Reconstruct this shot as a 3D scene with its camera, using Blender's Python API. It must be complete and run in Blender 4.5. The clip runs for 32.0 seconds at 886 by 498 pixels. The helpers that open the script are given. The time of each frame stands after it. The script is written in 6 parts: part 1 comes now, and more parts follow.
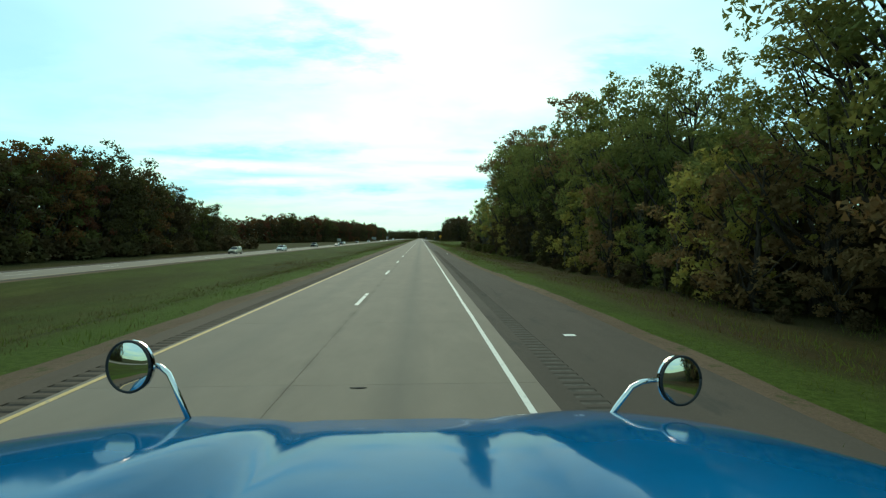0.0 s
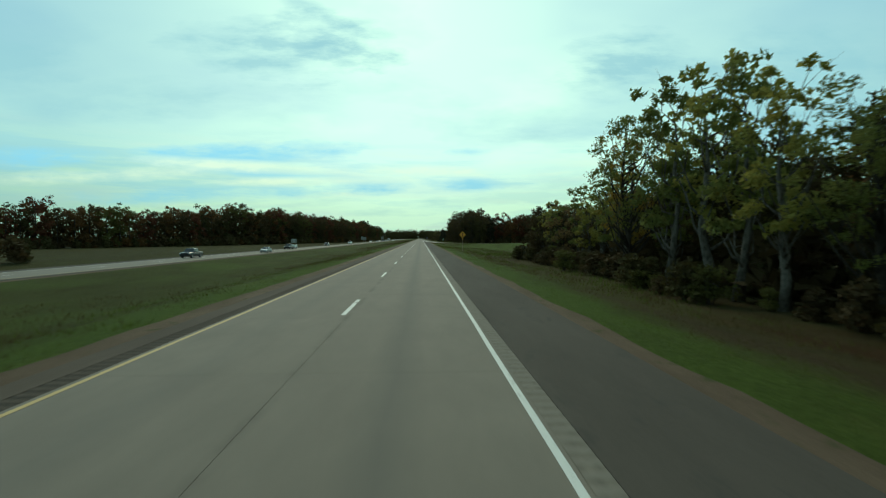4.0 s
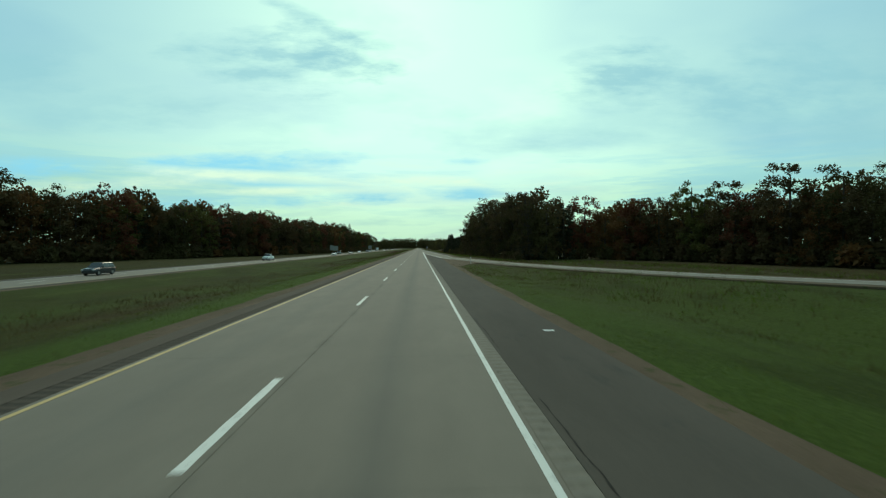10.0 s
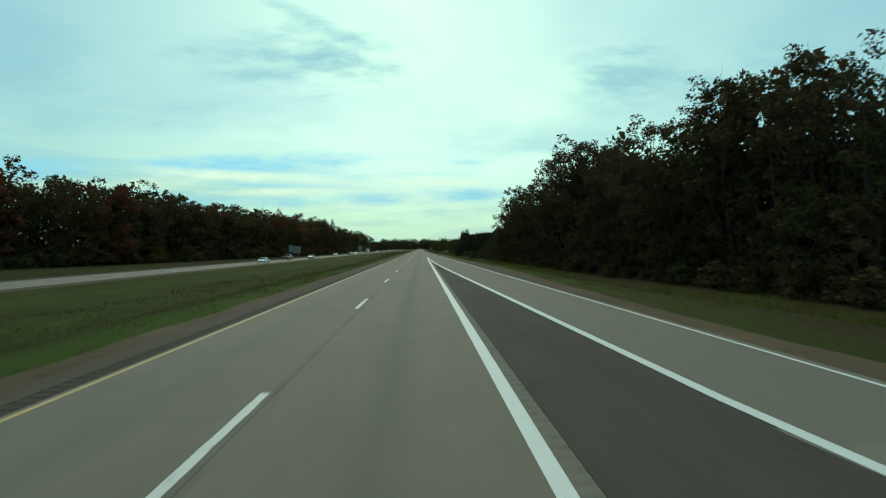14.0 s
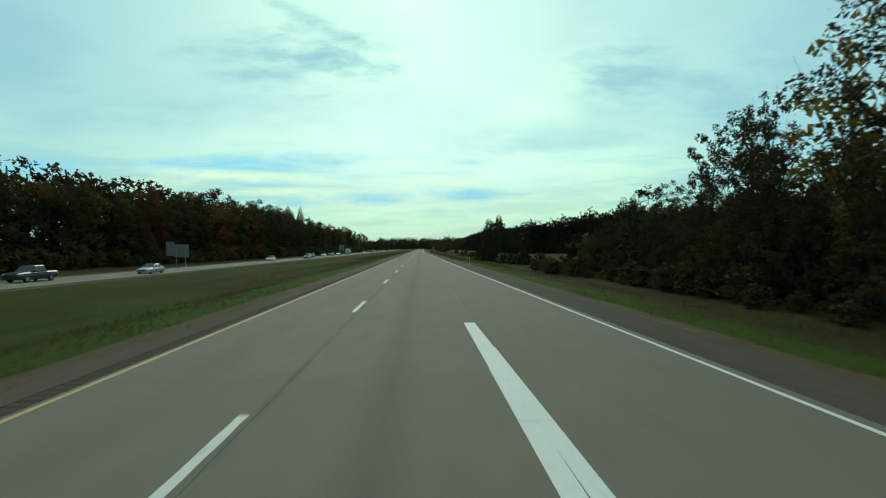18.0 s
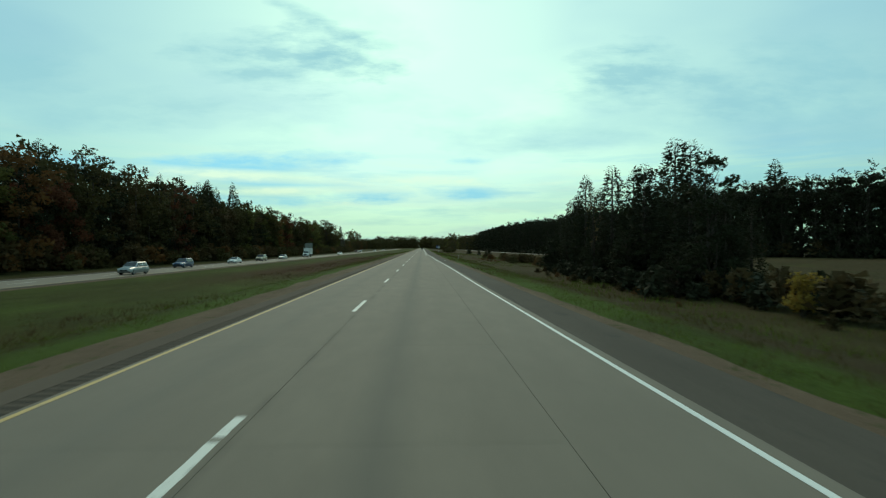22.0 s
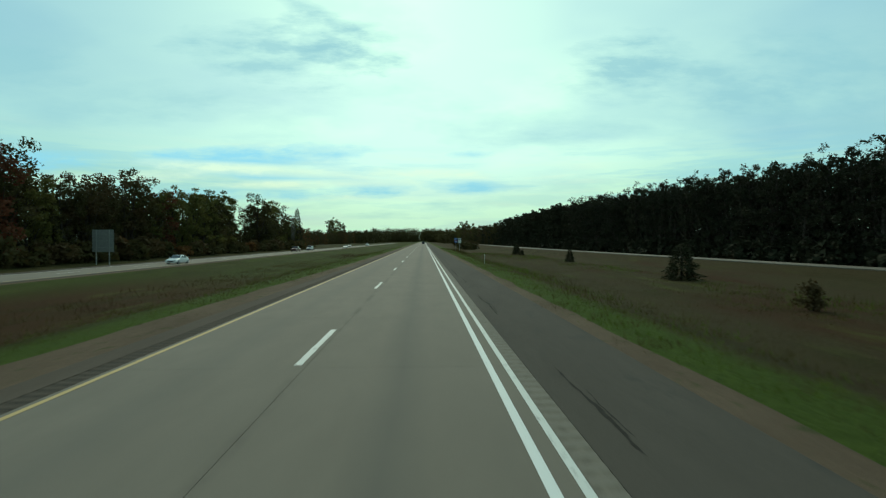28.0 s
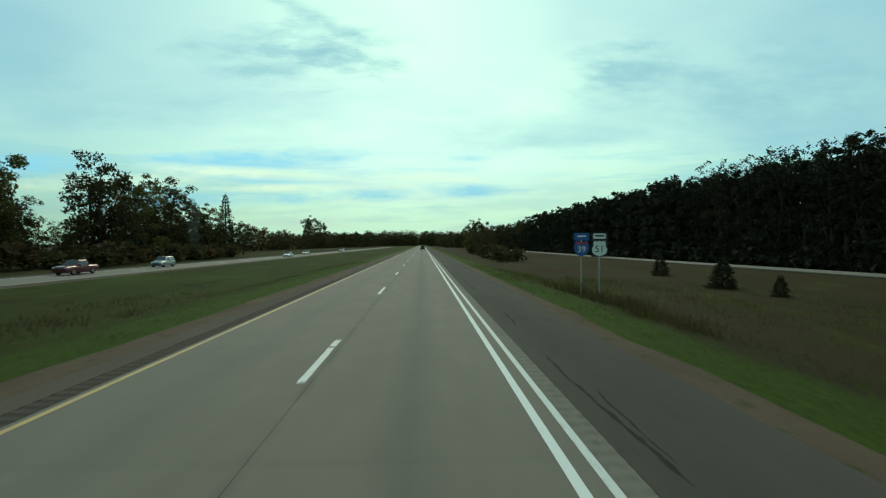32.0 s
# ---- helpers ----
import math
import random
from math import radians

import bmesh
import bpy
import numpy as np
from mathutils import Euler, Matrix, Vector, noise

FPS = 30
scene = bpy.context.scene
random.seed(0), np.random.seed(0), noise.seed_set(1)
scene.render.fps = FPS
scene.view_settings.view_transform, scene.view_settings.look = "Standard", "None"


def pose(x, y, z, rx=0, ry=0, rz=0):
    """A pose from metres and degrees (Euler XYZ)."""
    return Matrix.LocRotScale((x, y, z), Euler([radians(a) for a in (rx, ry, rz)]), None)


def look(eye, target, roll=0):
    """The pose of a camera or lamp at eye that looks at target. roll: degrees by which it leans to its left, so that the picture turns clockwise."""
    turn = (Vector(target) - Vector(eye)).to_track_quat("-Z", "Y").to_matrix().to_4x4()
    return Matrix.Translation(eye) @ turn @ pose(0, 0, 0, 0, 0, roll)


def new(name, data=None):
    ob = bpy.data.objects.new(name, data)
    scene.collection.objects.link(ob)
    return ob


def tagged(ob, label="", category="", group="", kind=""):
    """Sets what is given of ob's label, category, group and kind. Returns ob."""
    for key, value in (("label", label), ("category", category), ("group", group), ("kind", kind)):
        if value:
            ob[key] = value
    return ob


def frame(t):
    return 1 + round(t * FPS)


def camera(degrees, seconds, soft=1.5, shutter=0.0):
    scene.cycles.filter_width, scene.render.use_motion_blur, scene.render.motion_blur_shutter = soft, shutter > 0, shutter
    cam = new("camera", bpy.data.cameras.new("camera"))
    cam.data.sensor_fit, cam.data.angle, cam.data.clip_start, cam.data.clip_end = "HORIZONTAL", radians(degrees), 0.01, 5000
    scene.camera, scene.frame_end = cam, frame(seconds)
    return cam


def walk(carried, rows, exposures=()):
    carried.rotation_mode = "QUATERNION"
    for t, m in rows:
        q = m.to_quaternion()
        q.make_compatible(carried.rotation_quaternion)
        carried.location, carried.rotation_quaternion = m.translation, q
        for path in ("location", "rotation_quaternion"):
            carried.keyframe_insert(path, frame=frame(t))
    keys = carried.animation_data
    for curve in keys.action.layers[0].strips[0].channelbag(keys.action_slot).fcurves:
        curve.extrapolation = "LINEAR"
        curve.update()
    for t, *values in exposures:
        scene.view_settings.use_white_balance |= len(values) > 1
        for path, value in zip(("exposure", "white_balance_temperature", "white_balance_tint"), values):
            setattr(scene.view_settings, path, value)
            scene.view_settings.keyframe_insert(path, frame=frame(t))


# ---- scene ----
LENS = 83.8
cam = camera(LENS, 32.0, soft=1.25, shutter=0.2)

# seconds, metres right of the lane line, vanishing point of the road (right, down)
TRACK = (
    (0, 2.34, 745, 421), (1, 2.32, 745, 420.5), (2, 2.31, 745, 420), (3, 2.36, 745, 420.5),
    (6, 2.43, 746.5, 425), (7, 2.42, 748, 428.5), (8, 2.42, 748, 431.5), (9, 2.46, 744, 435), (10, 2.56, 743, 438),
    (11, 2.6, 743, 438), (12, 2.6, 743, 437.5), (13, 2.6, 743, 439), (14, 2.56, 746, 439.5),
    (17, 2.52, 747, 439), (18, 2.52, 746, 439), (19, 2.55, 744, 439), (20, 2.55, 745, 438.5), (21, 2.55, 746, 438),
    (22, 2.55, 748, 437.5), (23, 2.52, 750, 436.5), (24, 2.49, 751, 434.5), (25, 2.46, 751, 430.5),
    (28, 2.4, 750, 426), (29, 2.3, 751, 430.5), (30, 2.2, 750, 432), (31, 2.15, 749, 432.5), (32, 2.09, 748, 432.5),
)
EYE = ((0, 2.47), (2, 2.47), (3, 2.44), (6, 2.41), (32, 2.41))
FOCAL = 784 / math.tan(radians(LENS / 2))


DRIFT = ((0, 0.0), (1, -0.15), (3, 0.45), (7, 0.6), (12, 0.55), (14, 0.0), (17, -0.05), (20, -0.15), (22, -0.95), (25, -0.85), (28, -0.65), (30, -0.65), (31, -0.5), (32, -0.1))


def way_on(t):
    """Metres driven after t seconds: a near-steady speed that eases a little."""
    drift = next(a[1] + (b[1] - a[1]) * (t - a[0]) / (b[0] - a[0]) for a, b in zip(DRIFT, DRIFT[1:]) if t <= b[0])
    return 27.2 * t - 0.0072 * t * t + drift


def pose_at(t, x, vx, vy):
    right = math.degrees(math.atan((784 - vx) / FOCAL))
    up = math.degrees(math.atan((vy - 441) / FOCAL))
    eye = next(a[1] + (b[1] - a[1]) * (t - a[0]) / (b[0] - a[0]) for a, b in zip(EYE, EYE[1:]) if t <= b[0])
    return pose(x, way_on(t), eye, 90 + up, 0, -right)


rows = [(t, pose_at(t, x, vx, vy)) for t, x, vx, vy in TRACK]
# the first picture is taken at rest over the bonnet
rows[1:1] = [(t, pose_at(t if t > 0.05 else 0, 2.34 - 0.02 * t, 745, 421 - 0.5 * t)) for t in (1 / 30, 0.1, 0.2, 0.4, 0.7)]
walk(cam, rows, ((0, 0.56), (1, 0.40), (2, 0.24), (3, 0.08), (6, 0.0), (32, 0.0)))

# ---- light ----
world = bpy.data.worlds.new("sky")
scene.world = world
world.use_nodes = True
wn, wl = world.node_tree.nodes, world.node_tree.links
wn.clear()


def wnode(kind, **kw):
    n = wn.new(kind)
    for k, v in kw.items():
        n.inputs[k].default_value = v
    return n


def wmath(op, a, b=0.5):
    n = wn.new("ShaderNodeMath")
    n.operation = op
    for i, v in enumerate((a, b)):
        if isinstance(v, (int, float)):
            n.inputs[i].default_value = v
        else:
            wl.new(v, n.inputs[i])
    return n.outputs[0]


def wmix(fac, a, b):
    n = wn.new("ShaderNodeMix")
    n.data_type = "RGBA"
    for sock, v in ((n.inputs[0], fac), (n.inputs[6], a), (n.inputs[7], b)):
        if isinstance(v, (int, float, tuple)):
            sock.default_value = v
        else:
            wl.new(v, sock)
    return n.outputs[2]


def wramp(fac, stops):
    n = wn.new("ShaderNodeValToRGB")
    el = n.color_ramp.elements
    while len(el) < len(stops):
        el.new(0.5)
    for e, (p, c) in zip(el, stops):
        e.position, e.color = p, (*c, 1)
    wl.new(fac, n.inputs[0])
    return n.outputs[0]


sky = wn.new("ShaderNodeTexSky")
sky.sky_type, sky.sun_disc = "NISHITA", False
sky.sun_elevation, sky.sun_rotation = radians(38), radians(-7)
clear = wn.new("ShaderNodeVectorMath")
clear.operation = "SCALE"
clear.inputs[3].default_value = 0.085
wl.new(sky.outputs[0], clear.inputs[0])
coord = wn.new("ShaderNodeTexCoord")
sep = wn.new("ShaderNodeSeparateXYZ")
wl.new(coord.outputs["Generated"], sep.inputs[0])
up = wmath("MAXIMUM", sep.outputs[2], 0.0)
lift = wmath("ADD", up, 0.16)
flat = wn.new("ShaderNodeCombineXYZ")
wl.new(wmath("DIVIDE", sep.outputs[0], lift), flat.inputs[0])
wl.new(wmath("DIVIDE", sep.outputs[1], lift), flat.inputs[1])


def wnoise(scale, detail, rough, off, stretch=(1, 1, 1)):
    m = wn.new("ShaderNodeMapping")
    m.inputs["Location"].default_value = off
    m.inputs["Scale"].default_value = stretch
    wl.new(flat.outputs[0], m.inputs[0])
    n = wnode("ShaderNodeTexNoise", Scale=scale, Detail=detail, Roughness=rough)
    wl.new(m.outputs[0], n.inputs[0])
    return n.outputs[0]


veil = wramp(wnoise(0.8, 4, 0.45, (3.1, 0.4, 0), (0.9, 1.2, 1)), ((0.30, (0, 0, 0)), (0.60, (1, 1, 1))))
dark = wramp(wnoise(1.1, 5, 0.55, (7.7, 2.3, 0), (0.9, 1.1, 1)), ((0.49, (0, 0, 0)), (0.63, (1, 1, 1))))
# thin cloud, brightest about the hidden sun ahead, dimmer overhead and behind
height = wramp(up, ((0.0, (0.44, 0.75, 0.55)), (0.05, (0.47, 0.82, 0.59)), (0.20, (0.485, 0.87, 0.79)), (0.45, (0.40, 0.72, 0.78)), (1.0, (0.36, 0.56, 0.58))))
toward = wmath("ADD", wmath("MULTIPLY", sep.outputs[1], 0.93), wmath("MULTIPLY", up, 0.36))
glow = wramp(toward, ((0.80, (0, 0, 0)), (0.995, (1, 1, 1))))
behind = wramp(toward, ((0.0, (0.74, 0.70, 0.64)), (0.78, (1.025, 1.0, 0.96))))
cloud = wmix(wmath("MULTIPLY", glow, 0.85), height, (0.80, 1.22, 0.99, 1))
cloud = wmix(wmath("MULTIPLY", dark, 0.30), cloud, (0.26, 0.58, 0.70, 1))
cover = wmath("MAXIMUM", wmath("ADD", wmath("MULTIPLY", veil, 0.75), 0.42), wmath("MULTIPLY", glow, 0.82))
gap = wmix(0.35, (0.20, 0.60, 0.80, 1), clear.outputs[0])
final = wmix(wmath("MINIMUM", cover, 1.0), gap, cloud)
# long low streaks of clear blue and of pale cloud over the horizon
low = wn.new("ShaderNodeCombineXYZ")
wl.new(wmath("MULTIPLY", sep.outputs[0], 2.6), low.inputs[0])
wl.new(wmath("MULTIPLY", sep.outputs[2], 26.0), low.inputs[1])
streak = wnode("ShaderNodeTexNoise", Scale=1.0, Detail=6, Roughness=0.6)
wl.new(low.outputs[0], streak.inputs[0])
band = wramp(up, ((0.03, (0, 0, 0)), (0.08, (1, 1, 1)), (0.15, (0.8, 0.8, 0.8)), (0.20, (0, 0, 0))))
aside = wramp(wmath("ABSOLUTE", sep.outputs[0]), ((0.0, (0.45, 0.45, 0.45)), (0.35, (1, 1, 1))))
blue = wmath("MULTIPLY", wmath("MULTIPLY", wramp(streak.outputs[0], ((0.50, (0, 0, 0)), (0.58, (1, 1, 1)))), band), aside)
final = wmix(wmath("MULTIPLY", blue, 0.40), final, (0.21, 0.62, 0.82, 1))
pale = wmath("MULTIPLY", wramp(streak.outputs[0], ((0.36, (1, 1, 1)), (0.45, (0, 0, 0)))), band)
final = wmix(wmath("MULTIPLY", pale, 0.42), final, (0.72, 0.98, 0.80, 1))
# greyer blue towards the upper sides
wing = wmath("MULTIPLY", wramp(wmath("ABSOLUTE", wmath("ADD", sep.outputs[0], -0.05)), ((0.16, (0, 0, 0)), (0.62, (1, 1, 1)))), wramp(up, ((0.02, (0, 0, 0)), (0.26, (1, 1, 1)))))
final = wmix(wmath("MULTIPLY", wing, 0.58), final, (0.27, 0.55, 0.68, 1))
# single wisps ahead: slope right of the road, slope up, half length, half height, tilt, strength, colour
ahead = wmath("MAXIMUM", sep.outputs[1], 0.05)
slope_x, slope_z = wmath("DIVIDE", sep.outputs[0], ahead), wmath("DIVIDE", sep.outputs[2], ahead)
tatter = wnode("ShaderNodeTexNoise", Scale=1.0, Detail=6, Roughness=0.62)
tatter_at = wn.new("ShaderNodeCombineXYZ")
wl.new(wmath("MULTIPLY", slope_x, 7.0), tatter_at.inputs[0])
wl.new(wmath("MULTIPLY", slope_z, 24.0), tatter_at.inputs[1])
wl.new(tatter_at.outputs[0], tatter.inputs[0])
GREY_BLUE, CLEAR_BLUE, CREAM = (0.30, 0.62, 0.70, 1), (0.28, 0.72, 0.92, 1), (0.80, 1.06, 0.80, 1)
for u0, w0, ru, rw, tilt, strength, tone in (
    (-0.30, 0.375, 0.14, 0.045, -4, 0.75, GREY_BLUE), (-0.17, 0.395, 0.09, 0.040, -12, 0.85, GREY_BLUE), (-0.22, 0.455, 0.10, 0.014, -26, 0.6, GREY_BLUE),
    (0.42, 0.355, 0.10, 0.055, 8, 0.8, GREY_BLUE), (0.66, 0.315, 0.20, 0.035, -8, 0.7, GREY_BLUE), (0.86, 0.37, 0.16, 0.055, -6, 0.8, GREY_BLUE), (0.80, 0.26, 0.22, 0.05, -8, 0.55, GREY_BLUE),
    (-0.82, 0.36, 0.12, 0.05, -10, 0.7, GREY_BLUE), (-0.55, 0.27, 0.24, 0.03, 3, 0.4, GREY_BLUE), (0.30, 0.22, 0.12, 0.02, 4, 0.35, GREY_BLUE),
    (-0.78, 0.158, 0.15, 0.017, -1, 0.95, CLEAR_BLUE), (-0.36, 0.165, 0.18, 0.018, 2, 0.95, CLEAR_BLUE), (-0.30, 0.128, 0.16, 0.010, -4, 0.7, CLEAR_BLUE), (-0.12, 0.104, 0.075, 0.014, 0, 0.9, CLEAR_BLUE),
    (0.095, 0.108, 0.07, 0.012, -2, 0.85, CLEAR_BLUE), (-0.42, 0.085, 0.22, 0.014, 2, 0.7, CLEAR_BLUE), (0.10, 0.175, 0.04, 0.006, 2, 0.5, CLEAR_BLUE),
    (-0.36, 0.143, 0.20, 0.010, -3, 0.8, CREAM), (-0.22, 0.113, 0.16, 0.008, 1, 0.8, CREAM), (-0.60, 0.125, 0.18, 0.012, 3, 0.6, CREAM), (0.02, 0.135, 0.10, 0.010, -2, 0.6, CREAM),
):
    c, q = math.cos(radians(tilt)), math.sin(radians(tilt))
    du, dw = wmath("SUBTRACT", slope_x, u0), wmath("SUBTRACT", slope_z, w0)
    a = wmath("DIVIDE", wmath("ADD", wmath("MULTIPLY", du, c), wmath("MULTIPLY", dw, q)), ru)
    b = wmath("DIVIDE", wmath("SUBTRACT", wmath("MULTIPLY", dw, c), wmath("MULTIPLY", du, q)), rw)
    far = wmath("ADD", wmath("ADD", wmath("MULTIPLY", a, a), wmath("MULTIPLY", b, b)), wmath("MULTIPLY", wmath("SUBTRACT", tatter.outputs[0], 0.5), 7.0))
    final = wmix(wmath("MULTIPLY", wramp(wmath("ADD", wmath("MULTIPLY", far, 0.42), 0.12), ((0.0, (1, 1, 1)), (0.45, (0.42, 0.42, 0.42)), (1.0, (0, 0, 0)))), strength), final, tone)
dim = wn.new("ShaderNodeMix")
dim.data_type, dim.blend_type = "RGBA", "MULTIPLY"
dim.inputs[0].default_value = 1.0
wl.new(final, dim.inputs[6])
wl.new(behind, dim.inputs[7])
final = dim.outputs[2]
haze = wn.new("ShaderNodeMix")
haze.data_type, haze.blend_type = "RGBA", "MULTIPLY"
haze.inputs[0].default_value = 1.0
wl.new(final, haze.inputs[6])
wl.new(wramp(up, ((0.0, (0.80, 0.80, 0.76)), (0.05, (0.84, 0.85, 0.81)), (0.15, (1, 1, 1)))), haze.inputs[7])
final = haze.outputs[2]
back = wnode("ShaderNodeBackground", Strength=1.02)
wl.new(final, back.inputs[0])
wout = wn.new("ShaderNodeOutputWorld")
wl.new(back.outputs[0], wout.inputs[0])

sun_data = bpy.data.lights.new("sun", "SUN")
sun_data.energy, sun_data.angle, sun_data.color = 0.95, radians(24), (1.0, 0.84, 0.60)
sun = new("sun", sun_data)
sun.matrix_world = look((0, 0, 60), (9, -75, 0))

# ---- materials ----


class Mat:
    """A node material with a principled shader and short ways to feed it."""

    def __init__(self, name, rough=0.8, metal=0.0, spec=0.3):
        self.m = bpy.data.materials.new(name)
        self.m.use_nodes = True
        self.n, self.l = self.m.node_tree.nodes, self.m.node_tree.links
        self.b = self.n["Principled BSDF"]
        self.out = self.n["Material Output"]
        self.b.inputs["Roughness"].default_value = rough
        self.b.inputs["Metallic"].default_value = metal
        self.b.inputs["Specular IOR Level"].default_value = spec

    def pos(self, scale=(1, 1, 1), obj=False):
        m = self.n.new("ShaderNodeMapping")
        m.inputs["Scale"].default_value = scale
        if obj:
            self.l.new(self.n.new("ShaderNodeTexCoord").outputs["Object"], m.inputs[0])
        else:
            self.l.new(self.n.new("ShaderNodeNewGeometry").outputs["Position"], m.inputs[0])
        return m.outputs[0]

    def noise(self, scale, detail=4, rough=0.55, stretch=(1, 1, 1), obj=False):
        n = self.n.new("ShaderNodeTexNoise")
        n.inputs["Scale"].default_value, n.inputs["Detail"].default_value, n.inputs["Roughness"].default_value = scale, detail, rough
        self.l.new(self.pos(stretch, obj), n.inputs[0])
        return n.outputs[0]

    def ramp(self, fac, *stops):
        n = self.n.new("ShaderNodeValToRGB")
        el = n.color_ramp.elements
        while len(el) < len(stops):
            el.new(0.5)
        for e, (p, c) in zip(el, stops):
            e.position, e.color = p, (*c, 1) if isinstance(c, tuple) else (c, c, c, 1)
        self.l.new(fac, n.inputs[0])
        return n.outputs[0]

    def mix(self, fac, a, b, blend="MIX"):
        n = self.n.new("ShaderNodeMix")
        n.data_type, n.blend_type = "RGBA", blend
        for sock, v in ((n.inputs[0], fac), (n.inputs[6], a), (n.inputs[7], b)):
            if isinstance(v, tuple):
                sock.default_value = (*v[:3], 1)
            elif isinstance(v, (int, float)):
                sock.default_value = v
            else:
                self.l.new(v, sock)
        return n.outputs[2]

    def math(self, op, a, b=0.0):
        n = self.n.new("ShaderNodeMath")
        n.operation = op
        for i, v in enumerate((a, b)):
            if isinstance(v, (int, float)):
                n.inputs[i].default_value = v
            else:
                self.l.new(v, n.inputs[i])
        return n.outputs[0]

    def color(self, c):
        if isinstance(c, tuple):
            self.b.inputs["Base Color"].default_value = (*c, 1)
        else:
            self.l.new(c, self.b.inputs["Base Color"])
        return self

    def rough(self, r):
        self.l.new(r, self.b.inputs["Roughness"])
        return self

    def bump(self, h, strength=0.3, dist=0.02):
        n = self.n.new("ShaderNodeBump")
        n.inputs["Strength"].default_value, n.inputs["Distance"].default_value = strength, dist
        self.l.new(h, n.inputs["Height"])
        self.l.new(n.outputs[0], self.b.inputs["Normal"])
        return self

    def random(self, island=False):
        if island:
            return self.n.new("ShaderNodeNewGeometry").outputs["Random Per Island"]
        return self.n.new("ShaderNodeObjectInfo").outputs["Random"]


def plain(name, c, rough=0.5, metal=0.0, spec=0.4, vary=0.12, scale=6.0):
    m = Mat(name, rough, metal, spec)
    lo = tuple(v * (1 - vary) for v in c)
    hi = tuple(min(1, v * (1 + vary)) for v in c)
    m.color(m.ramp(m.noise(scale, 5), (0.3, lo), (0.7, hi)))
    return m.m


def leaf(name, lo, mid, hi, see=0.36):
    m = Mat(name, 0.75, 0, 0.08)
    tree = m.ramp(m.random(), (0.0, lo), (0.5, mid), (1.0, hi))
    c = m.mix(m.ramp(m.random(True), (0.0, 0.0), (1.0, 0.6)), tree, tuple(v * 0.5 for v in mid))
    c = m.mix(m.ramp(m.noise(0.35, 2), (0.35, 0.0), (0.7, 0.55)), c, hi)
    m.color(c)
    t = m.n.new("ShaderNodeBsdfTranslucent")
    m.l.new(c, t.inputs[0])
    mixer = m.n.new("ShaderNodeMixShader")
    mixer.inputs[0].default_value = see
    m.l.new(m.b.outputs[0], mixer.inputs[1])
    m.l.new(t.outputs[0], mixer.inputs[2])
    m.l.new(mixer.outputs[0], m.out.inputs[0])
    return m.m


LEAF_GREEN = leaf("leaf_green", (0.125, 0.146, 0.046), (0.170, 0.192, 0.056), (0.237, 0.243, 0.067), 0.46)
LEAF_MOSS = leaf("leaf_moss", (0.079, 0.085, 0.027), (0.108, 0.112, 0.034), (0.149, 0.137, 0.040), 0.40)
LEAF_YELLOW = leaf("leaf_yellow", (0.178, 0.156, 0.040), (0.267, 0.200, 0.045), (0.378, 0.245, 0.050))
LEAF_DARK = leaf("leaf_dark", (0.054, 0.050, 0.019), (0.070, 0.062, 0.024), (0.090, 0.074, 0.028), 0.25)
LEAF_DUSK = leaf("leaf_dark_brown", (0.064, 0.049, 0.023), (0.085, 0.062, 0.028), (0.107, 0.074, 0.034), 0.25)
LEAF_OLIVE = leaf("leaf_olive", (0.237, 0.236, 0.057), (0.306, 0.288, 0.068), (0.362, 0.317, 0.081), 0.48)
LEAF_RUST = leaf("leaf_rust", (0.104, 0.064, 0.027), (0.140, 0.073, 0.029), (0.176, 0.091, 0.031))
LEAF_RED = leaf("leaf_red", (0.117, 0.049, 0.028), (0.143, 0.055, 0.031), (0.169, 0.070, 0.036))
LEAF_BROWN = leaf("leaf_brown", (0.156, 0.112, 0.053), (0.213, 0.145, 0.062), (0.263, 0.170, 0.073), 0.42)
NEEDLE = leaf("needle", (0.026, 0.030, 0.016), (0.034, 0.038, 0.019), (0.044, 0.047, 0.023), 0.14)
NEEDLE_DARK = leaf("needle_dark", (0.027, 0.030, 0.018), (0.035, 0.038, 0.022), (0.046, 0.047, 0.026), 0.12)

bk = Mat("bark", 0.95, 0, 0.15)
bkn = bk.noise(3.0, 6, 0.6, (4, 4, 0.7), True)
bk.color(bk.ramp(bkn, (0.3, (0.030, 0.024, 0.018)), (0.7, (0.085, 0.070, 0.055)))).bump(bkn, 0.6, 0.03)
BARK = bk.m
bk = Mat("pale_bark", 0.9, 0, 0.15)
bkn = bk.noise(2.5, 6, 0.6, (3, 3, 1.5), True)
bk.color(bk.ramp(bkn, (0.3, (0.055, 0.048, 0.038)), (0.6, (0.16, 0.145, 0.12)))).bump(bkn, 0.4, 0.02)
PALE_BARK = bk.m


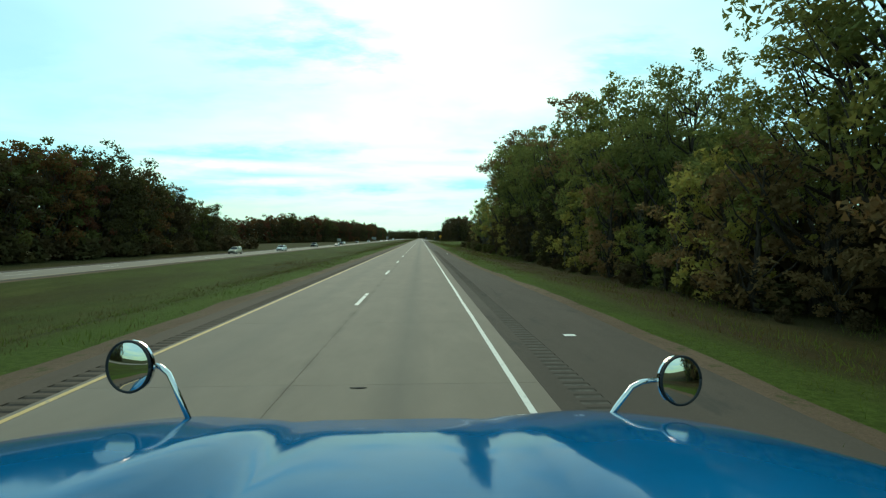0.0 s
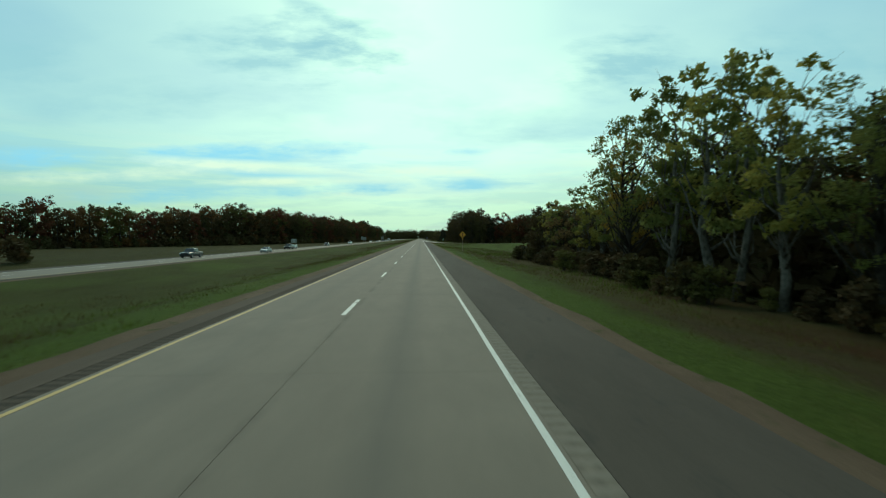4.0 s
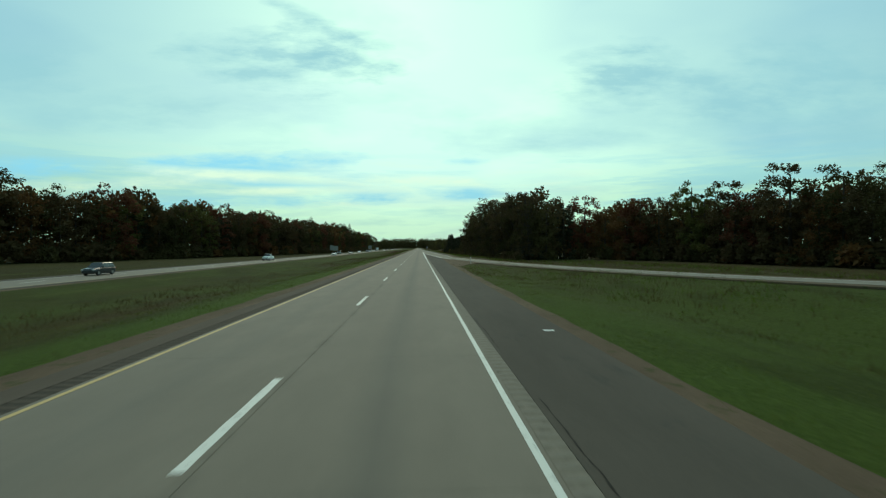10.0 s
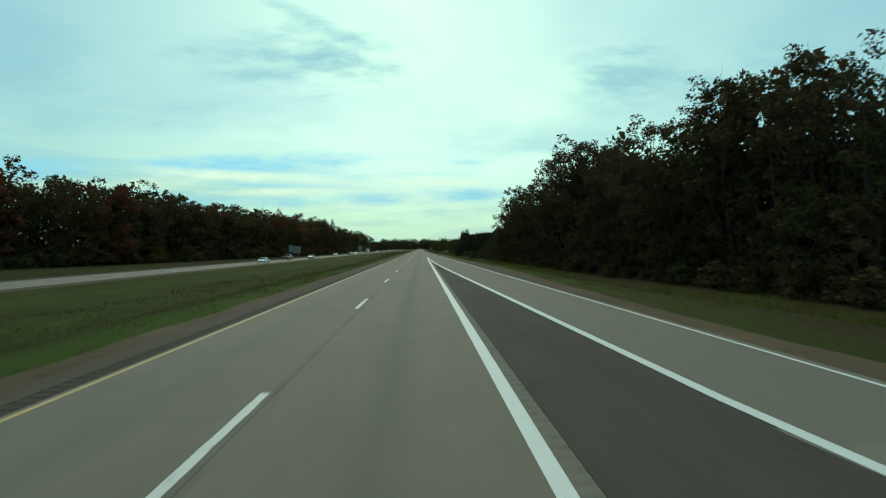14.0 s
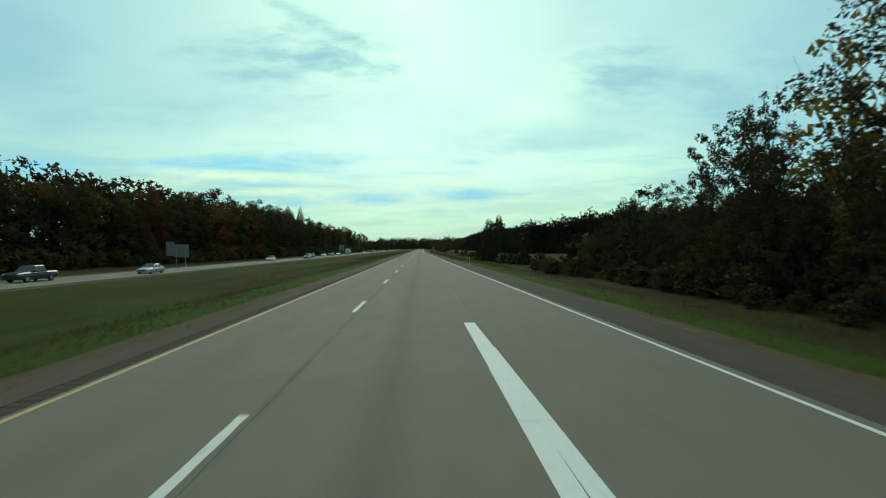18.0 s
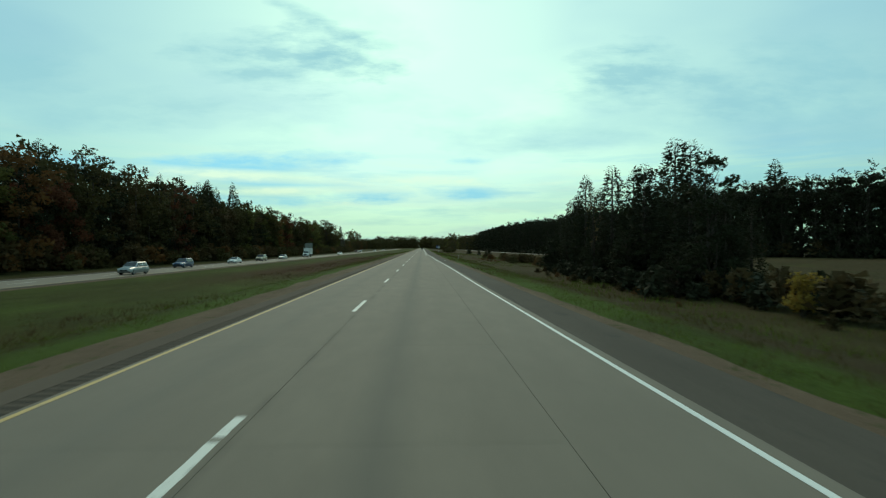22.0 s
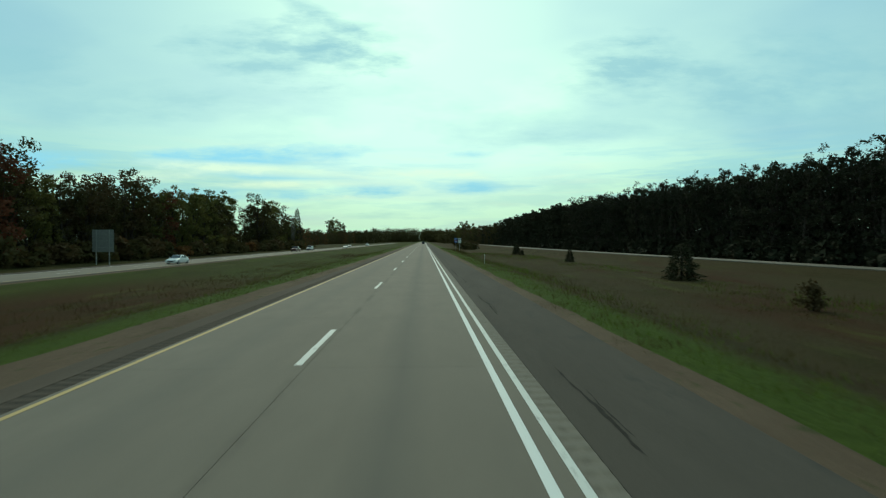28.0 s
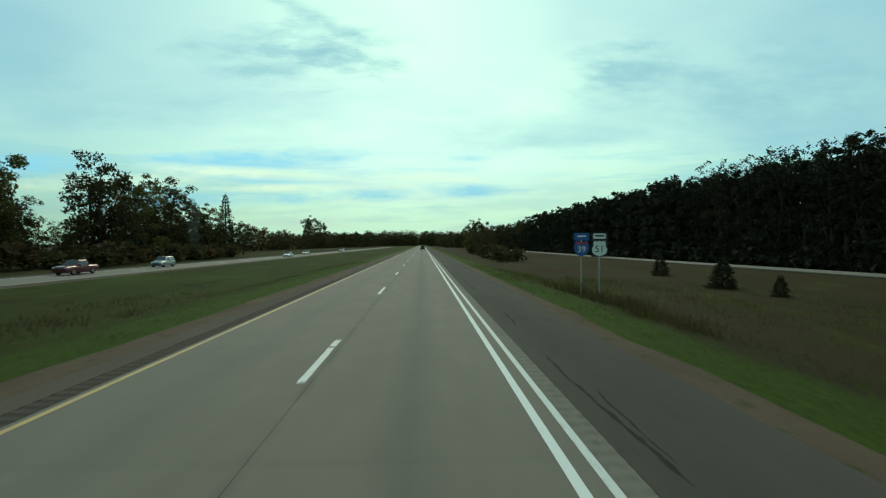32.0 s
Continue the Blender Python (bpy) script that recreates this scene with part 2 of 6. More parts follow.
def concrete(name, tint):
    m = Mat(name, 0.82, 0, 0.35)
    big = m.noise(0.22, 5, 0.6, (1.0, 0.12, 1))
    mid = m.noise(1.3, 6, 0.6, (1.0, 0.35, 1))
    fine = m.noise(38, 4, 0.7)
    c = m.ramp(mid, (0.3, tuple(v * 0.86 for v in tint)), (0.7, tuple(v * 1.10 for v in tint)))
    c = m.mix(m.ramp(big, (0.35, 0.0), (0.65, 0.55)), c, tuple(v * 0.78 for v in tint))
    c = m.mix(m.ramp(m.random(), (0.0, 0.0), (1.0, 0.30)), c, tuple(v * 0.82 for v in tint))
    # oil and rubber darken the middle of each wheel path
    x = m.n.new("ShaderNodeSeparateXYZ")
    m.l.new(m.pos(), x.inputs[0])
    wob = m.math("ADD", x.outputs[0], m.math("MULTIPLY", m.noise(0.15, 3), 0.35))
    lane = m.math("ABSOLUTE", m.math("SUBTRACT", wob, 2.15))
    c = m.mix(m.ramp(lane, (0.0, 0.42), (0.55, 0.0)), c, (0.085, 0.083, 0.070))
    lane2 = m.math("ABSOLUTE", m.math("ADD", wob, 1.55))
    c = m.mix(m.ramp(lane2, (0.0, 0.22), (0.6, 0.0)), c, (0.10, 0.097, 0.082))
    # dirt gathers in patches along the lengthwise joint, and fine cracks and spots speckle the slabs
    seam = m.math("ABSOLUTE", m.math("SUBTRACT", x.outputs[0], 0.145))
    dirt = m.math("MULTIPLY", m.ramp(seam, (0.02, 0.7), (0.16, 0.0)), m.ramp(m.noise(0.8, 5, 0.7, (1, 0.6, 1)), (0.42, 0.0), (0.62, 1.0)))
    c = m.mix(dirt, c, (0.105, 0.088, 0.066))
    c = m.mix(m.ramp(m.noise(4.2, 7, 0.8, (1.0, 0.7, 1)), (0.58, 0.0), (0.70, 0.30)), c, tuple(v * 0.66 for v in tint))
    c = m.mix(m.ramp(m.noise(7.0, 6, 0.8), (0.62, 0.0), (0.72, 0.25)), c, tuple(min(1, v * 1.35) for v in tint))
    c = m.mix(m.ramp(fine, (0.45, 0.0), (0.75, 0.35)), c, (0.13, 0.125, 0.105))
    m.color(c).bump(fine, 0.25, 0.006)
    return m.m


CONCRETE = concrete("concrete", (0.200, 0.168, 0.127))
OLD_CONCRETE = concrete("old_concrete", (0.222, 0.190, 0.147))

am = Mat("asphalt", 0.92, 0, 0.14)
fine = am.noise(55, 4, 0.75)
c = am.ramp(am.noise(0.5, 6, 0.65, (1, 0.15, 1)), (0.3, (0.060, 0.050, 0.040)), (0.7, (0.092, 0.077, 0.061)))
c = am.mix(am.ramp(fine, (0.4, 0.0), (0.72, 0.5)), c, (0.140, 0.118, 0.094))
c = am.mix(am.ramp(am.noise(0.9, 7, 0.75, (1.4, 0.5, 1)), (0.56, 0.0), (0.66, 0.55)), c, (0.050, 0.048, 0.043))
am.color(c).bump(fine, 0.4, 0.008)
ASPHALT = am.m

# the narrow left shoulder is dusty with washed-in sand
dm = Mat("dusty_asphalt", 0.94, 0, 0.10)
fine = dm.noise(50, 4, 0.75)
c = dm.ramp(dm.noise(0.6, 6, 0.65, (1, 0.2, 1)), (0.3, (0.078, 0.060, 0.046)), (0.7, (0.118, 0.092, 0.070)))
c = dm.mix(dm.ramp(fine, (0.4, 0.0), (0.72, 0.5)), c, (0.165, 0.130, 0.098))
dm.color(c).bump(fine, 0.4, 0.008)
DUSTY = dm.m

gm = Mat("gravel", 0.95, 0, 0.08)
fine = gm.noise(26, 5, 0.8)
c = gm.ramp(gm.noise(0.7, 5, 0.65, (1, 0.3, 1)), (0.3, (0.130, 0.086, 0.056)), (0.7, (0.215, 0.148, 0.098)))
c = gm.mix(gm.ramp(fine, (0.35, 0.65), (0.7, 0.0)), c, (0.070, 0.055, 0.038))
c = gm.mix(gm.ramp(gm.noise(1.8, 5, 0.7), (0.57, 0.0), (0.66, 0.8)), c, (0.055, 0.070, 0.022))
gm.color(c).bump(fine, 0.8, 0.03)
GRAVEL = gm.m

# verge: mown green by the shoulder, browner and rougher further out
vm = Mat("verge", 0.95, 0, 0.05)
fine = vm.noise(7, 6, 0.8)
patch = vm.noise(0.10, 6, 0.62, (1, 0.45, 1))
clump = vm.noise(0.55, 6, 0.7, (1, 0.6, 1))
green = vm.ramp(fine, (0.3, (0.034, 0.052, 0.010)), (0.7, (0.096, 0.136, 0.026)))
olive = vm.ramp(fine, (0.3, (0.028, 0.033, 0.008)), (0.7, (0.074, 0.078, 0.022)))
straw = vm.ramp(fine, (0.3, (0.033, 0.025, 0.012)), (0.7, (0.088, 0.063, 0.031)))
rusty = vm.ramp(fine, (0.3, (0.032, 0.016, 0.009)), (0.7, (0.086, 0.037, 0.018)))
x = vm.n.new("ShaderNodeSeparateXYZ")
vm.l.new(vm.pos(), x.inputs[0])
across = vm.math("ADD", x.outputs[0], vm.math("MULTIPLY", clump, 4.0))
along = vm.math("MULTIPLY", x.outputs[1], 0.001)
shift = vm.math("MULTIPLY", vm.ramp(along, (0.37, 0.0), (0.40, 0.52), (0.50, 0.36), (0.57, 0.21), (0.65, 0.10), (0.74, 0.0)), 10.0)
out_right = vm.ramp(vm.math("MULTIPLY", vm.math("SUBTRACT", across, shift), 0.02), (0.222, 0.0), (0.268, 1.0))
lush = vm.ramp(along, (0.235, 1.0), (0.262, 0.15), (0.325, 0.15), (0.345, 1.0))
lush = vm.math("MAXIMUM", lush, vm.ramp(vm.math("MULTIPLY", across, 0.01), (0.44, 0.0), (0.56, 1.0)))
out_right = vm.math("MULTIPLY", out_right, lush)
out_left = vm.ramp(vm.math("MULTIPLY", across, -0.02), (0.10, 0.0), (0.16, 1.0))
c = vm.mix(vm.math("MULTIPLY", out_left, vm.ramp(patch, (0.34, 0.35), (0.55, 1.0))), green, olive)
c = vm.mix(vm.math("MULTIPLY", out_right, vm.ramp(patch, (0.36, 0.65), (0.58, 1.0))), c, straw)
late = vm.ramp(along, (0.55, 0.0), (0.66, 1.0))
c = vm.mix(vm.math("MULTIPLY", out_right, vm.math("MULTIPLY", late, vm.ramp(patch, (0.40, 0.9), (0.60, 0.35)))), c, straw)
# the median's ditch turns to rusty weeds here and there
ditch = vm.ramp(vm.math("MULTIPLY", across, -0.02), (0.14, 0.0), (0.22, 1.0), (0.44, 1.0), (0.54, 0.0))
spots = vm.ramp(vm.noise(0.012, 4, 0.6, (1.6, 1.0, 1)), (0.52, 0.0), (0.62, 0.45))
c = vm.mix(vm.math("MULTIPLY", ditch, vm.math("MAXIMUM", spots, vm.math("MULTIPLY", vm.ramp(along, (0.64, 0.0), (0.68, 0.9), (0.79, 0.9), (0.82, 0.0)), 1.0))), c, rusty)
c = vm.mix(vm.math("MULTIPLY", out_right, vm.ramp(vm.noise(0.05, 5, 0.6, (1.6, 0.5, 1)), (0.55, 0.0), (0.66, 0.8))), c, rusty)
tip = vm.math("MULTIPLY", vm.ramp(along, (0.285, 0.0), (0.32, 0.75), (0.41, 0.75), (0.44, 0.0)), vm.ramp(vm.math("MULTIPLY", x.outputs[0], 0.05), (0.30, 0.0), (0.36, 1.0)))
c = vm.mix(vm.math("MULTIPLY", tip, vm.ramp(clump, (0.35, 1.0), (0.65, 0.4))), c, straw)
beyond = vm.ramp(vm.math("MULTIPLY", x.outputs[0], -0.01), (0.455, 0.0), (0.475, 0.85))
c = vm.mix(beyond, c, vm.ramp(fine, (0.3, (0.026, 0.024, 0.009)), (0.7, (0.064, 0.056, 0.022))))
weedy = vm.math("MULTIPLY", vm.ramp(vm.noise(0.26, 6, 0.68, (1, 0.28, 1)), (0.50, 0.0), (0.63, 0.48)), vm.ramp(vm.math("MULTIPLY", vm.math("ABSOLUTE", x.outputs[0]), 0.05), (0.33, 0.0), (0.46, 1.0)))
c = vm.mix(weedy, c, vm.ramp(fine, (0.3, (0.020, 0.022, 0.007)), (0.7, (0.050, 0.048, 0.016))))
c = vm.mix(vm.ramp(vm.noise(0.34, 6, 0.7, (1, 0.24, 1)), (0.56, 0.0), (0.68, 0.4)), c, vm.ramp(fine, (0.3, (0.060, 0.072, 0.014)), (0.7, (0.125, 0.140, 0.034))))
vm.color(c).bump(fine, 1.0, 0.08)
VERGE = vm.m

GRASS = leaf("grass_blade", (0.086, 0.128, 0.020), (0.108, 0.156, 0.026), (0.138, 0.172, 0.032), 0.40)
DRYGRASS = leaf("dry_grass", (0.082, 0.064, 0.025), (0.100, 0.078, 0.031), (0.120, 0.094, 0.036), 0.35)
REDGRASS = leaf("red_grass", (0.060, 0.034, 0.018), (0.074, 0.042, 0.022), (0.090, 0.052, 0.026), 0.3)


def paint(name, c, worn):
    m = Mat(name, 0.6, 0, 0.4)
    chips = m.noise(9, 7, 0.75, (1, 0.5, 1))
    m.color(m.mix(m.ramp(chips, (0.56, 0.0), (0.66, worn)), c, (0.20, 0.19, 0.16))).bump(m.noise(60, 3), 0.2, 0.004)
    return m.m


WHITE_PAINT = paint("white_paint", (0.66, 0.66, 0.60), 0.75)
NEW_PAINT = paint("new_white_paint", (0.74, 0.75, 0.70), 0.25)
YELLOW_PAINT = paint("yellow_paint", (0.54, 0.36, 0.13), 0.9)
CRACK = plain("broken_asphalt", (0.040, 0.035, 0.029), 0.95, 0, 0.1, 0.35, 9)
# darker tone for the bottoms of the milled grooves
GROOVE = plain("groove_dark", (0.090, 0.083, 0.068), 0.95, 0, 0.2, 0.3, 8)
JOINT = plain("joint_seal", (0.172, 0.146, 0.112), 0.9, 0, 0.2, 0.3, 8)
STEEL = plain("galvanised_steel", (0.42, 0.44, 0.44), 0.45, 0.9, 0.5, 0.15, 9)
ALU = plain("sign_back", (0.34, 0.36, 0.36), 0.5, 0.7, 0.5, 0.12, 3)
SIGN_YELLOW = plain("sign_yellow", (0.66, 0.27, 0.012), 0.45, 0, 0.5, 0.06, 3)
SIGN_GREEN = plain("sign_green", (0.012, 0.15, 0.085), 0.45, 0, 0.5, 0.08, 3)
SIGN_BLUE = plain("sign_blue", (0.02, 0.10, 0.34), 0.45, 0, 0.5, 0.06, 3)
SIGN_RED = plain("sign_red", (0.45, 0.025, 0.03), 0.45, 0, 0.5, 0.06, 3)
SIGN_WHITE = plain("sign_white", (0.72, 0.74, 0.72), 0.45, 0, 0.5, 0.05, 3)
SIGN_BLACK = plain("sign_black", (0.018, 0.018, 0.018), 0.5, 0, 0.4, 0.1, 3)
WOOD = plain("weathered_wood", (0.20, 0.165, 0.12), 0.9, 0, 0.2, 0.3, 7)
RUBBER = plain("tyre_rubber", (0.018, 0.018, 0.018), 0.85, 0, 0.3, 0.2, 20)
RIM = plain("wheel_metal", (0.36, 0.37, 0.38), 0.35, 0.8, 0.5, 0.1, 20)
TRIM = plain("black_trim", (0.022, 0.022, 0.023), 0.6, 0, 0.4, 0.15, 12)
LAMP = plain("lamp_glass", (0.70, 0.72, 0.72), 0.12, 0.2, 0.6, 0.05, 12)
TAIL = plain("tail_lamp", (0.35, 0.015, 0.015), 0.2, 0, 0.6, 0.1, 12)
GLASS = plain("tinted_glass", (0.020, 0.026, 0.028), 0.06, 0, 0.7, 0.1, 4)
CHROME = plain("chrome", (0.72, 0.74, 0.75), 0.10, 1.0, 0.5, 0.05, 10)
MIRROR = Mat("mirror_glass", 0.03, 1.0, 0.5).color((0.86, 0.88, 0.88)).m


def car_paint(name, c, metal=0.35, gloss=0.6, rough=0.28):
    m = Mat(name, rough, metal, 0.5)
    m.color(m.ramp(m.noise(5, 5, 0.6, (1, 1, 1), True), (0.3, tuple(v * 0.88 for v in c)), (0.7, c)))
    m.b.inputs["Coat Weight"].default_value = gloss * 0.5
    m.b.inputs["Coat Roughness"].default_value = 0.08
    return m.m


PAINTS = {
    "white": car_paint("white_car_paint", (0.74, 0.75, 0.75), 0.0),
    "silver": car_paint("silver_car_paint", (0.36, 0.38, 0.39), 0.5),
    "black": car_paint("black_car_paint", (0.022, 0.024, 0.028), 0.2),
    "red": car_paint("dark_red_car_paint", (0.12, 0.014, 0.016), 0.2),
    "tan": car_paint("tan_car_paint", (0.34, 0.29, 0.21), 0.4),
    "blue": car_paint("dark_blue_car_paint", (0.04, 0.07, 0.14), 0.4),
}
TRUCK_BLUE = car_paint("bright_blue_truck_paint", (0.001, 0.115, 0.28), 0.0, 0.0, 0.07)
TRUCK_BLUE.node_tree.nodes["Principled BSDF"].inputs["Specular IOR Level"].default_value = 0.15

# ---- building helpers ----


def mesh_from(name, verts, faces, mats, index=None, smooth=False):
    me = bpy.data.meshes.new(name)
    me.from_pydata([tuple(v) for v in verts], [], [tuple(f) for f in faces])
    for m in mats if isinstance(mats, (list, tuple)) else (mats,):
        me.materials.append(m)
    if index is not None:
        me.polygons.foreach_set("material_index", index)
    if smooth:
        me.polygons.foreach_set("use_smooth", [True] * len(me.polygons))
    me.update()
    return me


def thing(name, label, category, group="", kind="", m=None):
    ob = tagged(new(name), label, category, group, kind)
    ob.empty_display_size = 0.2
    if m is not None:
        ob.matrix_basis = m
    return ob


def child(name, me, parent, m=None, label=""):
    ob = new(name, me)
    ob.parent = parent
    if m is not None:
        ob.matrix_basis = m
    if label:
        ob["label"] = label
    return ob


def part(name, bm, material, parent, label="", smooth=False, m=None):
    me = bpy.data.meshes.new(name)
    bm.to_mesh(me)
    bm.free()
    for mat in material if isinstance(material, (list, tuple)) else (material,):
        me.materials.append(mat)
    if smooth:
        me.polygons.foreach_set("use_smooth", [True] * len(me.polygons))
    return child(name, me, parent, m, label)


def box(size, at=(0, 0, 0), bevel=0.0, rot=None):
    bm = bmesh.new()
    bmesh.ops.create_cube(bm, size=1)
    bmesh.ops.scale(bm, vec=size, verts=bm.verts)
    if bevel:
        bmesh.ops.bevel(bm, geom=bm.edges[:], offset=bevel, segments=2, affect="EDGES", profile=0.5)
    if rot:
        bmesh.ops.transform(bm, matrix=rot, verts=bm.verts)
    bmesh.ops.translate(bm, vec=at, verts=bm.verts)
    return bm


def disc(radius, depth, at=(0, 0, 0), axis="x", seg=20, bevel=0.0):
    bm = bmesh.new()
    bmesh.ops.create_cone(bm, cap_ends=True, segments=seg, radius1=radius, radius2=radius, depth=depth)
    if bevel:
        bmesh.ops.bevel(bm, geom=[e for e in bm.edges if len(e.link_faces) == 2 and any(len(f.verts) > 4 for f in e.link_faces)], offset=bevel, segments=2, affect="EDGES")
    turn = {"x": Matrix.Rotation(radians(90), 4, "Y"), "y": Matrix.Rotation(radians(90), 4, "X"), "z": Matrix()}[axis]
    bmesh.ops.transform(bm, matrix=Matrix.Translation(at) @ turn, verts=bm.verts)
    return bm


def tube(points, radii, sides=7, verts=None, faces=None):
    """Vertices and faces of a tapered tube along points."""
    verts, faces = ([] if verts is None else verts), ([] if faces is None else faces)
    base = len(verts)
    pts = [Vector(p) for p in points]
    for i, p in enumerate(pts):
        d = (pts[min(i + 1, len(pts) - 1)] - pts[max(i - 1, 0)]).normalized()
        q = d.to_track_quat("Z", "X")
        for k in range(sides):
            a = 2 * math.pi * k / sides
            verts.append(p + q @ Vector((math.cos(a) * radii[i], math.sin(a) * radii[i], 0)))
    for i in range(len(pts) - 1):
        for k in range(sides):
            a, b = base + i * sides + k, base + i * sides + (k + 1) % sides
            faces.append((a, b, b + sides, a + sides))
    faces.append(tuple(base + k for k in reversed(range(sides))))
    faces.append(tuple(base + (len(pts) - 1) * sides + k for k in range(sides)))
    return verts, faces


def tube_mesh(name, points, radii, mat, sides=8):
    v, f = tube(points, radii, sides)
    return mesh_from(name, v, f, mat, smooth=True)


def text_mesh(body, size, mat):
    cu = bpy.data.curves.new("lettering", "FONT")
    cu.body, cu.size, cu.extrude, cu.align_x, cu.align_y = body, size, 0.002, "CENTER", "CENTER"
    ob = bpy.data.objects.new("lettering", cu)
    me = bpy.data.meshes.new_from_object(ob)
    bpy.data.objects.remove(ob)
    me.materials.append(mat)
    return me


# ---- the lie of the land ----
ROAD_END = 1500.0
OPP = -1.4
TAPER = ((360, 11.0), (385, 10.7), (430, 9.8), (467, 9.1), (493, 8.5), (520, 7.95), (546, 7.35), (572, 6.9), (600, 6.5), (626, 6.05), (653, 5.75), (680, 5.2), (752, 4.2))
# centre of the slip road: x, y, height
RAMP = ((190, 20, 2.4), (150, 90, 2.4), (112, 160, 2.2), (84, 205, 2.0), (64, 237, 1.7), (51, 256, 1.3), (40, 275, 0.75), (29.5, 296, 0.3), (21.5, 318, 0.08), (16.0, 340, 0.0), (11.9, 362, 0.0), (9.25, 386, 0.0), (8.3, 400, 0.0))
FRONTAGE = ((92, 640, -1.2), (80, 720, -1.3), (66, 780, -1.4), (57, 830, -1.05), (50, 900, -0.85), (46, 960, -0.72), (46, 1100, -0.68), (48, 1300, -1.2))


def on_line(line, v):
    for (a, p), (b, q) in zip(line, line[1:]):
        if v <= b:
            return p + (q - p) * max(0, (v - a) / (b - a))
    return line[-1][1]


def edge_at(y):
    """Where the pavement of the right lane ends: the joining lane tapers into it."""
    return on_line(TAPER, y) + 0.28 if 385 <= y <= 740 else 4.36


def smooth(a, b, v):
    k = min(1, max(0, (v - a) / (b - a)))
    return k * k * (3 - 2 * k)


def near_line(line, x, y):
    best = (1e9, 0.0)
    for (x0, y0, z0), (x1, y1, z1) in zip(line, line[1:]):
        dx, dy = x1 - x0, y1 - y0
        k = min(1, max(0, ((x - x0) * dx + (y - y0) * dy) / (dx * dx + dy * dy)))
        d = math.hypot(x - x0 - k * dx, y - y0 - k * dy)
        if d < best[0]:
            best = (d, z0 + k * (z1 - z0))
    return best


def margin(y):
    """Width of asphalt shoulder and gravel beside the right lane."""
    return 2.95 - 0.7 * smooth(420, 460, y) * (1 - smooth(700, 770, y)) + 0.9 * (1 - smooth(18, 46, y))


def land(x, y):
    out = (edge_at(y) if y > 385 else 4.36) + margin(y) - 0.1
    bump = 0.10 * noise.noise(Vector((x * 0.09, y * 0.05, 0))) + 0.05 * noise.noise(Vector((x * 0.3, y * 0.2, 4)))
    if x > out - 0.2:
        low = -1.25 - 0.75 * smooth(540, 720, y)
        z = -0.05 + (low + 0.05) * smooth(out, out + 11, x) + bump * smooth(out, out + 4, x)
        d, zr = near_line(RAMP, x, y)
        z += (zr - 0.09 - z) * (1 - smooth(4.2, 15, d)) if x > 7.5 else 0
        if y > 600:
            d, zr = near_line(FRONTAGE, x, y)
            z += (zr - 0.12 - z) * (1 - smooth(4.0, 12, d))
        z += 1.3 * smooth(45, 105, x) * smooth(530, 590, y) * (1 - smooth(760, 830, y))
        return z
    if x < -4.4:
        if x > -33.5:
            z = -0.06 - 1.75 * smooth(-4.9, -17, x) + 0.42 * smooth(-23, -33, x) + bump * smooth(-4.9, -9, x) * (1 - smooth(-30, -33, x))
            return z
        if x > -46.5:
            return OPP - 0.14
        return OPP - 0.1 - 0.5 * smooth(-47, -53, x) + 0.5 * smooth(-54, -64, x) + bump
    return -0.16


def spread(a, b, step):
    n = max(1, round((b - a) / step))
    return [a + (b - a) * i / n for i in range(n)]


xs = [-4000, -1500, -600, -300, -200] + spread(-150, -70, 8) + spread(-70, -46.6, 2) + [-46.6, -46.4, -33.6, -33.4] + spread(-32, -4.9, 1.5) + [-4.9, -4.5]
xs += [3, 4.1] + spread(6.4, 30, 0.8) + spread(30, 110, 2.5) + spread(110, 220, 8) + [220, 300, 600, 1500, 4000]
ys = [-3000, -800, -300, -150] + spread(-100, 1150, 6) + spread(1150, 1700, 30) + [1700, 2200, 3000, 4900]
gv = [(x, y, land(x, y)) for y in ys for x in xs]
nx = len(xs)
gf = [(j * nx + i, j * nx + i + 1, (j + 1) * nx + i + 1, (j + 1) * nx + i) for j in range(len(ys) - 1) for i in range(nx - 1)]
tagged(new("ground", mesh_from("ground", gv, gf, VERGE, smooth=True)), "uneven roadside grassland, green by the shoulders and brown further out", "ground", kind="structure")


def strip(name, y0, y1, left, right, z, mat, label, category, thick=0.14, step=12.0, kind="structure", parent=None):
    """A band along the road between two edges, each a number or a function of y."""
    yy = spread(y0, y1, step) + [y1]
    v, f = [], []
    for y in yy:
        a = left(y) if callable(left) else left
        b = right(y) if callable(right) else right
        za = z(y) if callable(z) else z
        v += [(a, y, za), (b, y, za), (b, y, za - thick), (a, y, za - thick)]
    for i in range(len(yy) - 1):
        k = i * 4
        f += [(k, k + 1, k + 5, k + 4), (k + 1, k + 2, k + 6, k + 5), (k + 3, k, k + 4, k + 7)]
    f += [(0, 3, 2, 1), tuple(len(v) - 4 + i for i in range(4))]
    me = mesh_from(name, v, f, mat)
    if parent:
        return child(name, me, parent)
    return tagged(new(name, me), label, category, kind=kind)


road = thing("road", "two-lane concrete carriageway with sealed joints and worn tyre tracks", "road", kind="structure")
SLAB = 6.1
# far and rear stretches of the carriageway that are never passed
strip("rear_pavement", -320, -10, -3.44, 4.36, 0, CONCRETE, "", "", parent=road)
strip("far_pavement", 905, ROAD_END, -3.44, 4.36, 0, CONCRETE, "", "", parent=road)
strip("joint_bed", -10, 905, -3.42, 4.35, -0.007, JOINT, "", "", 0.1, parent=road)


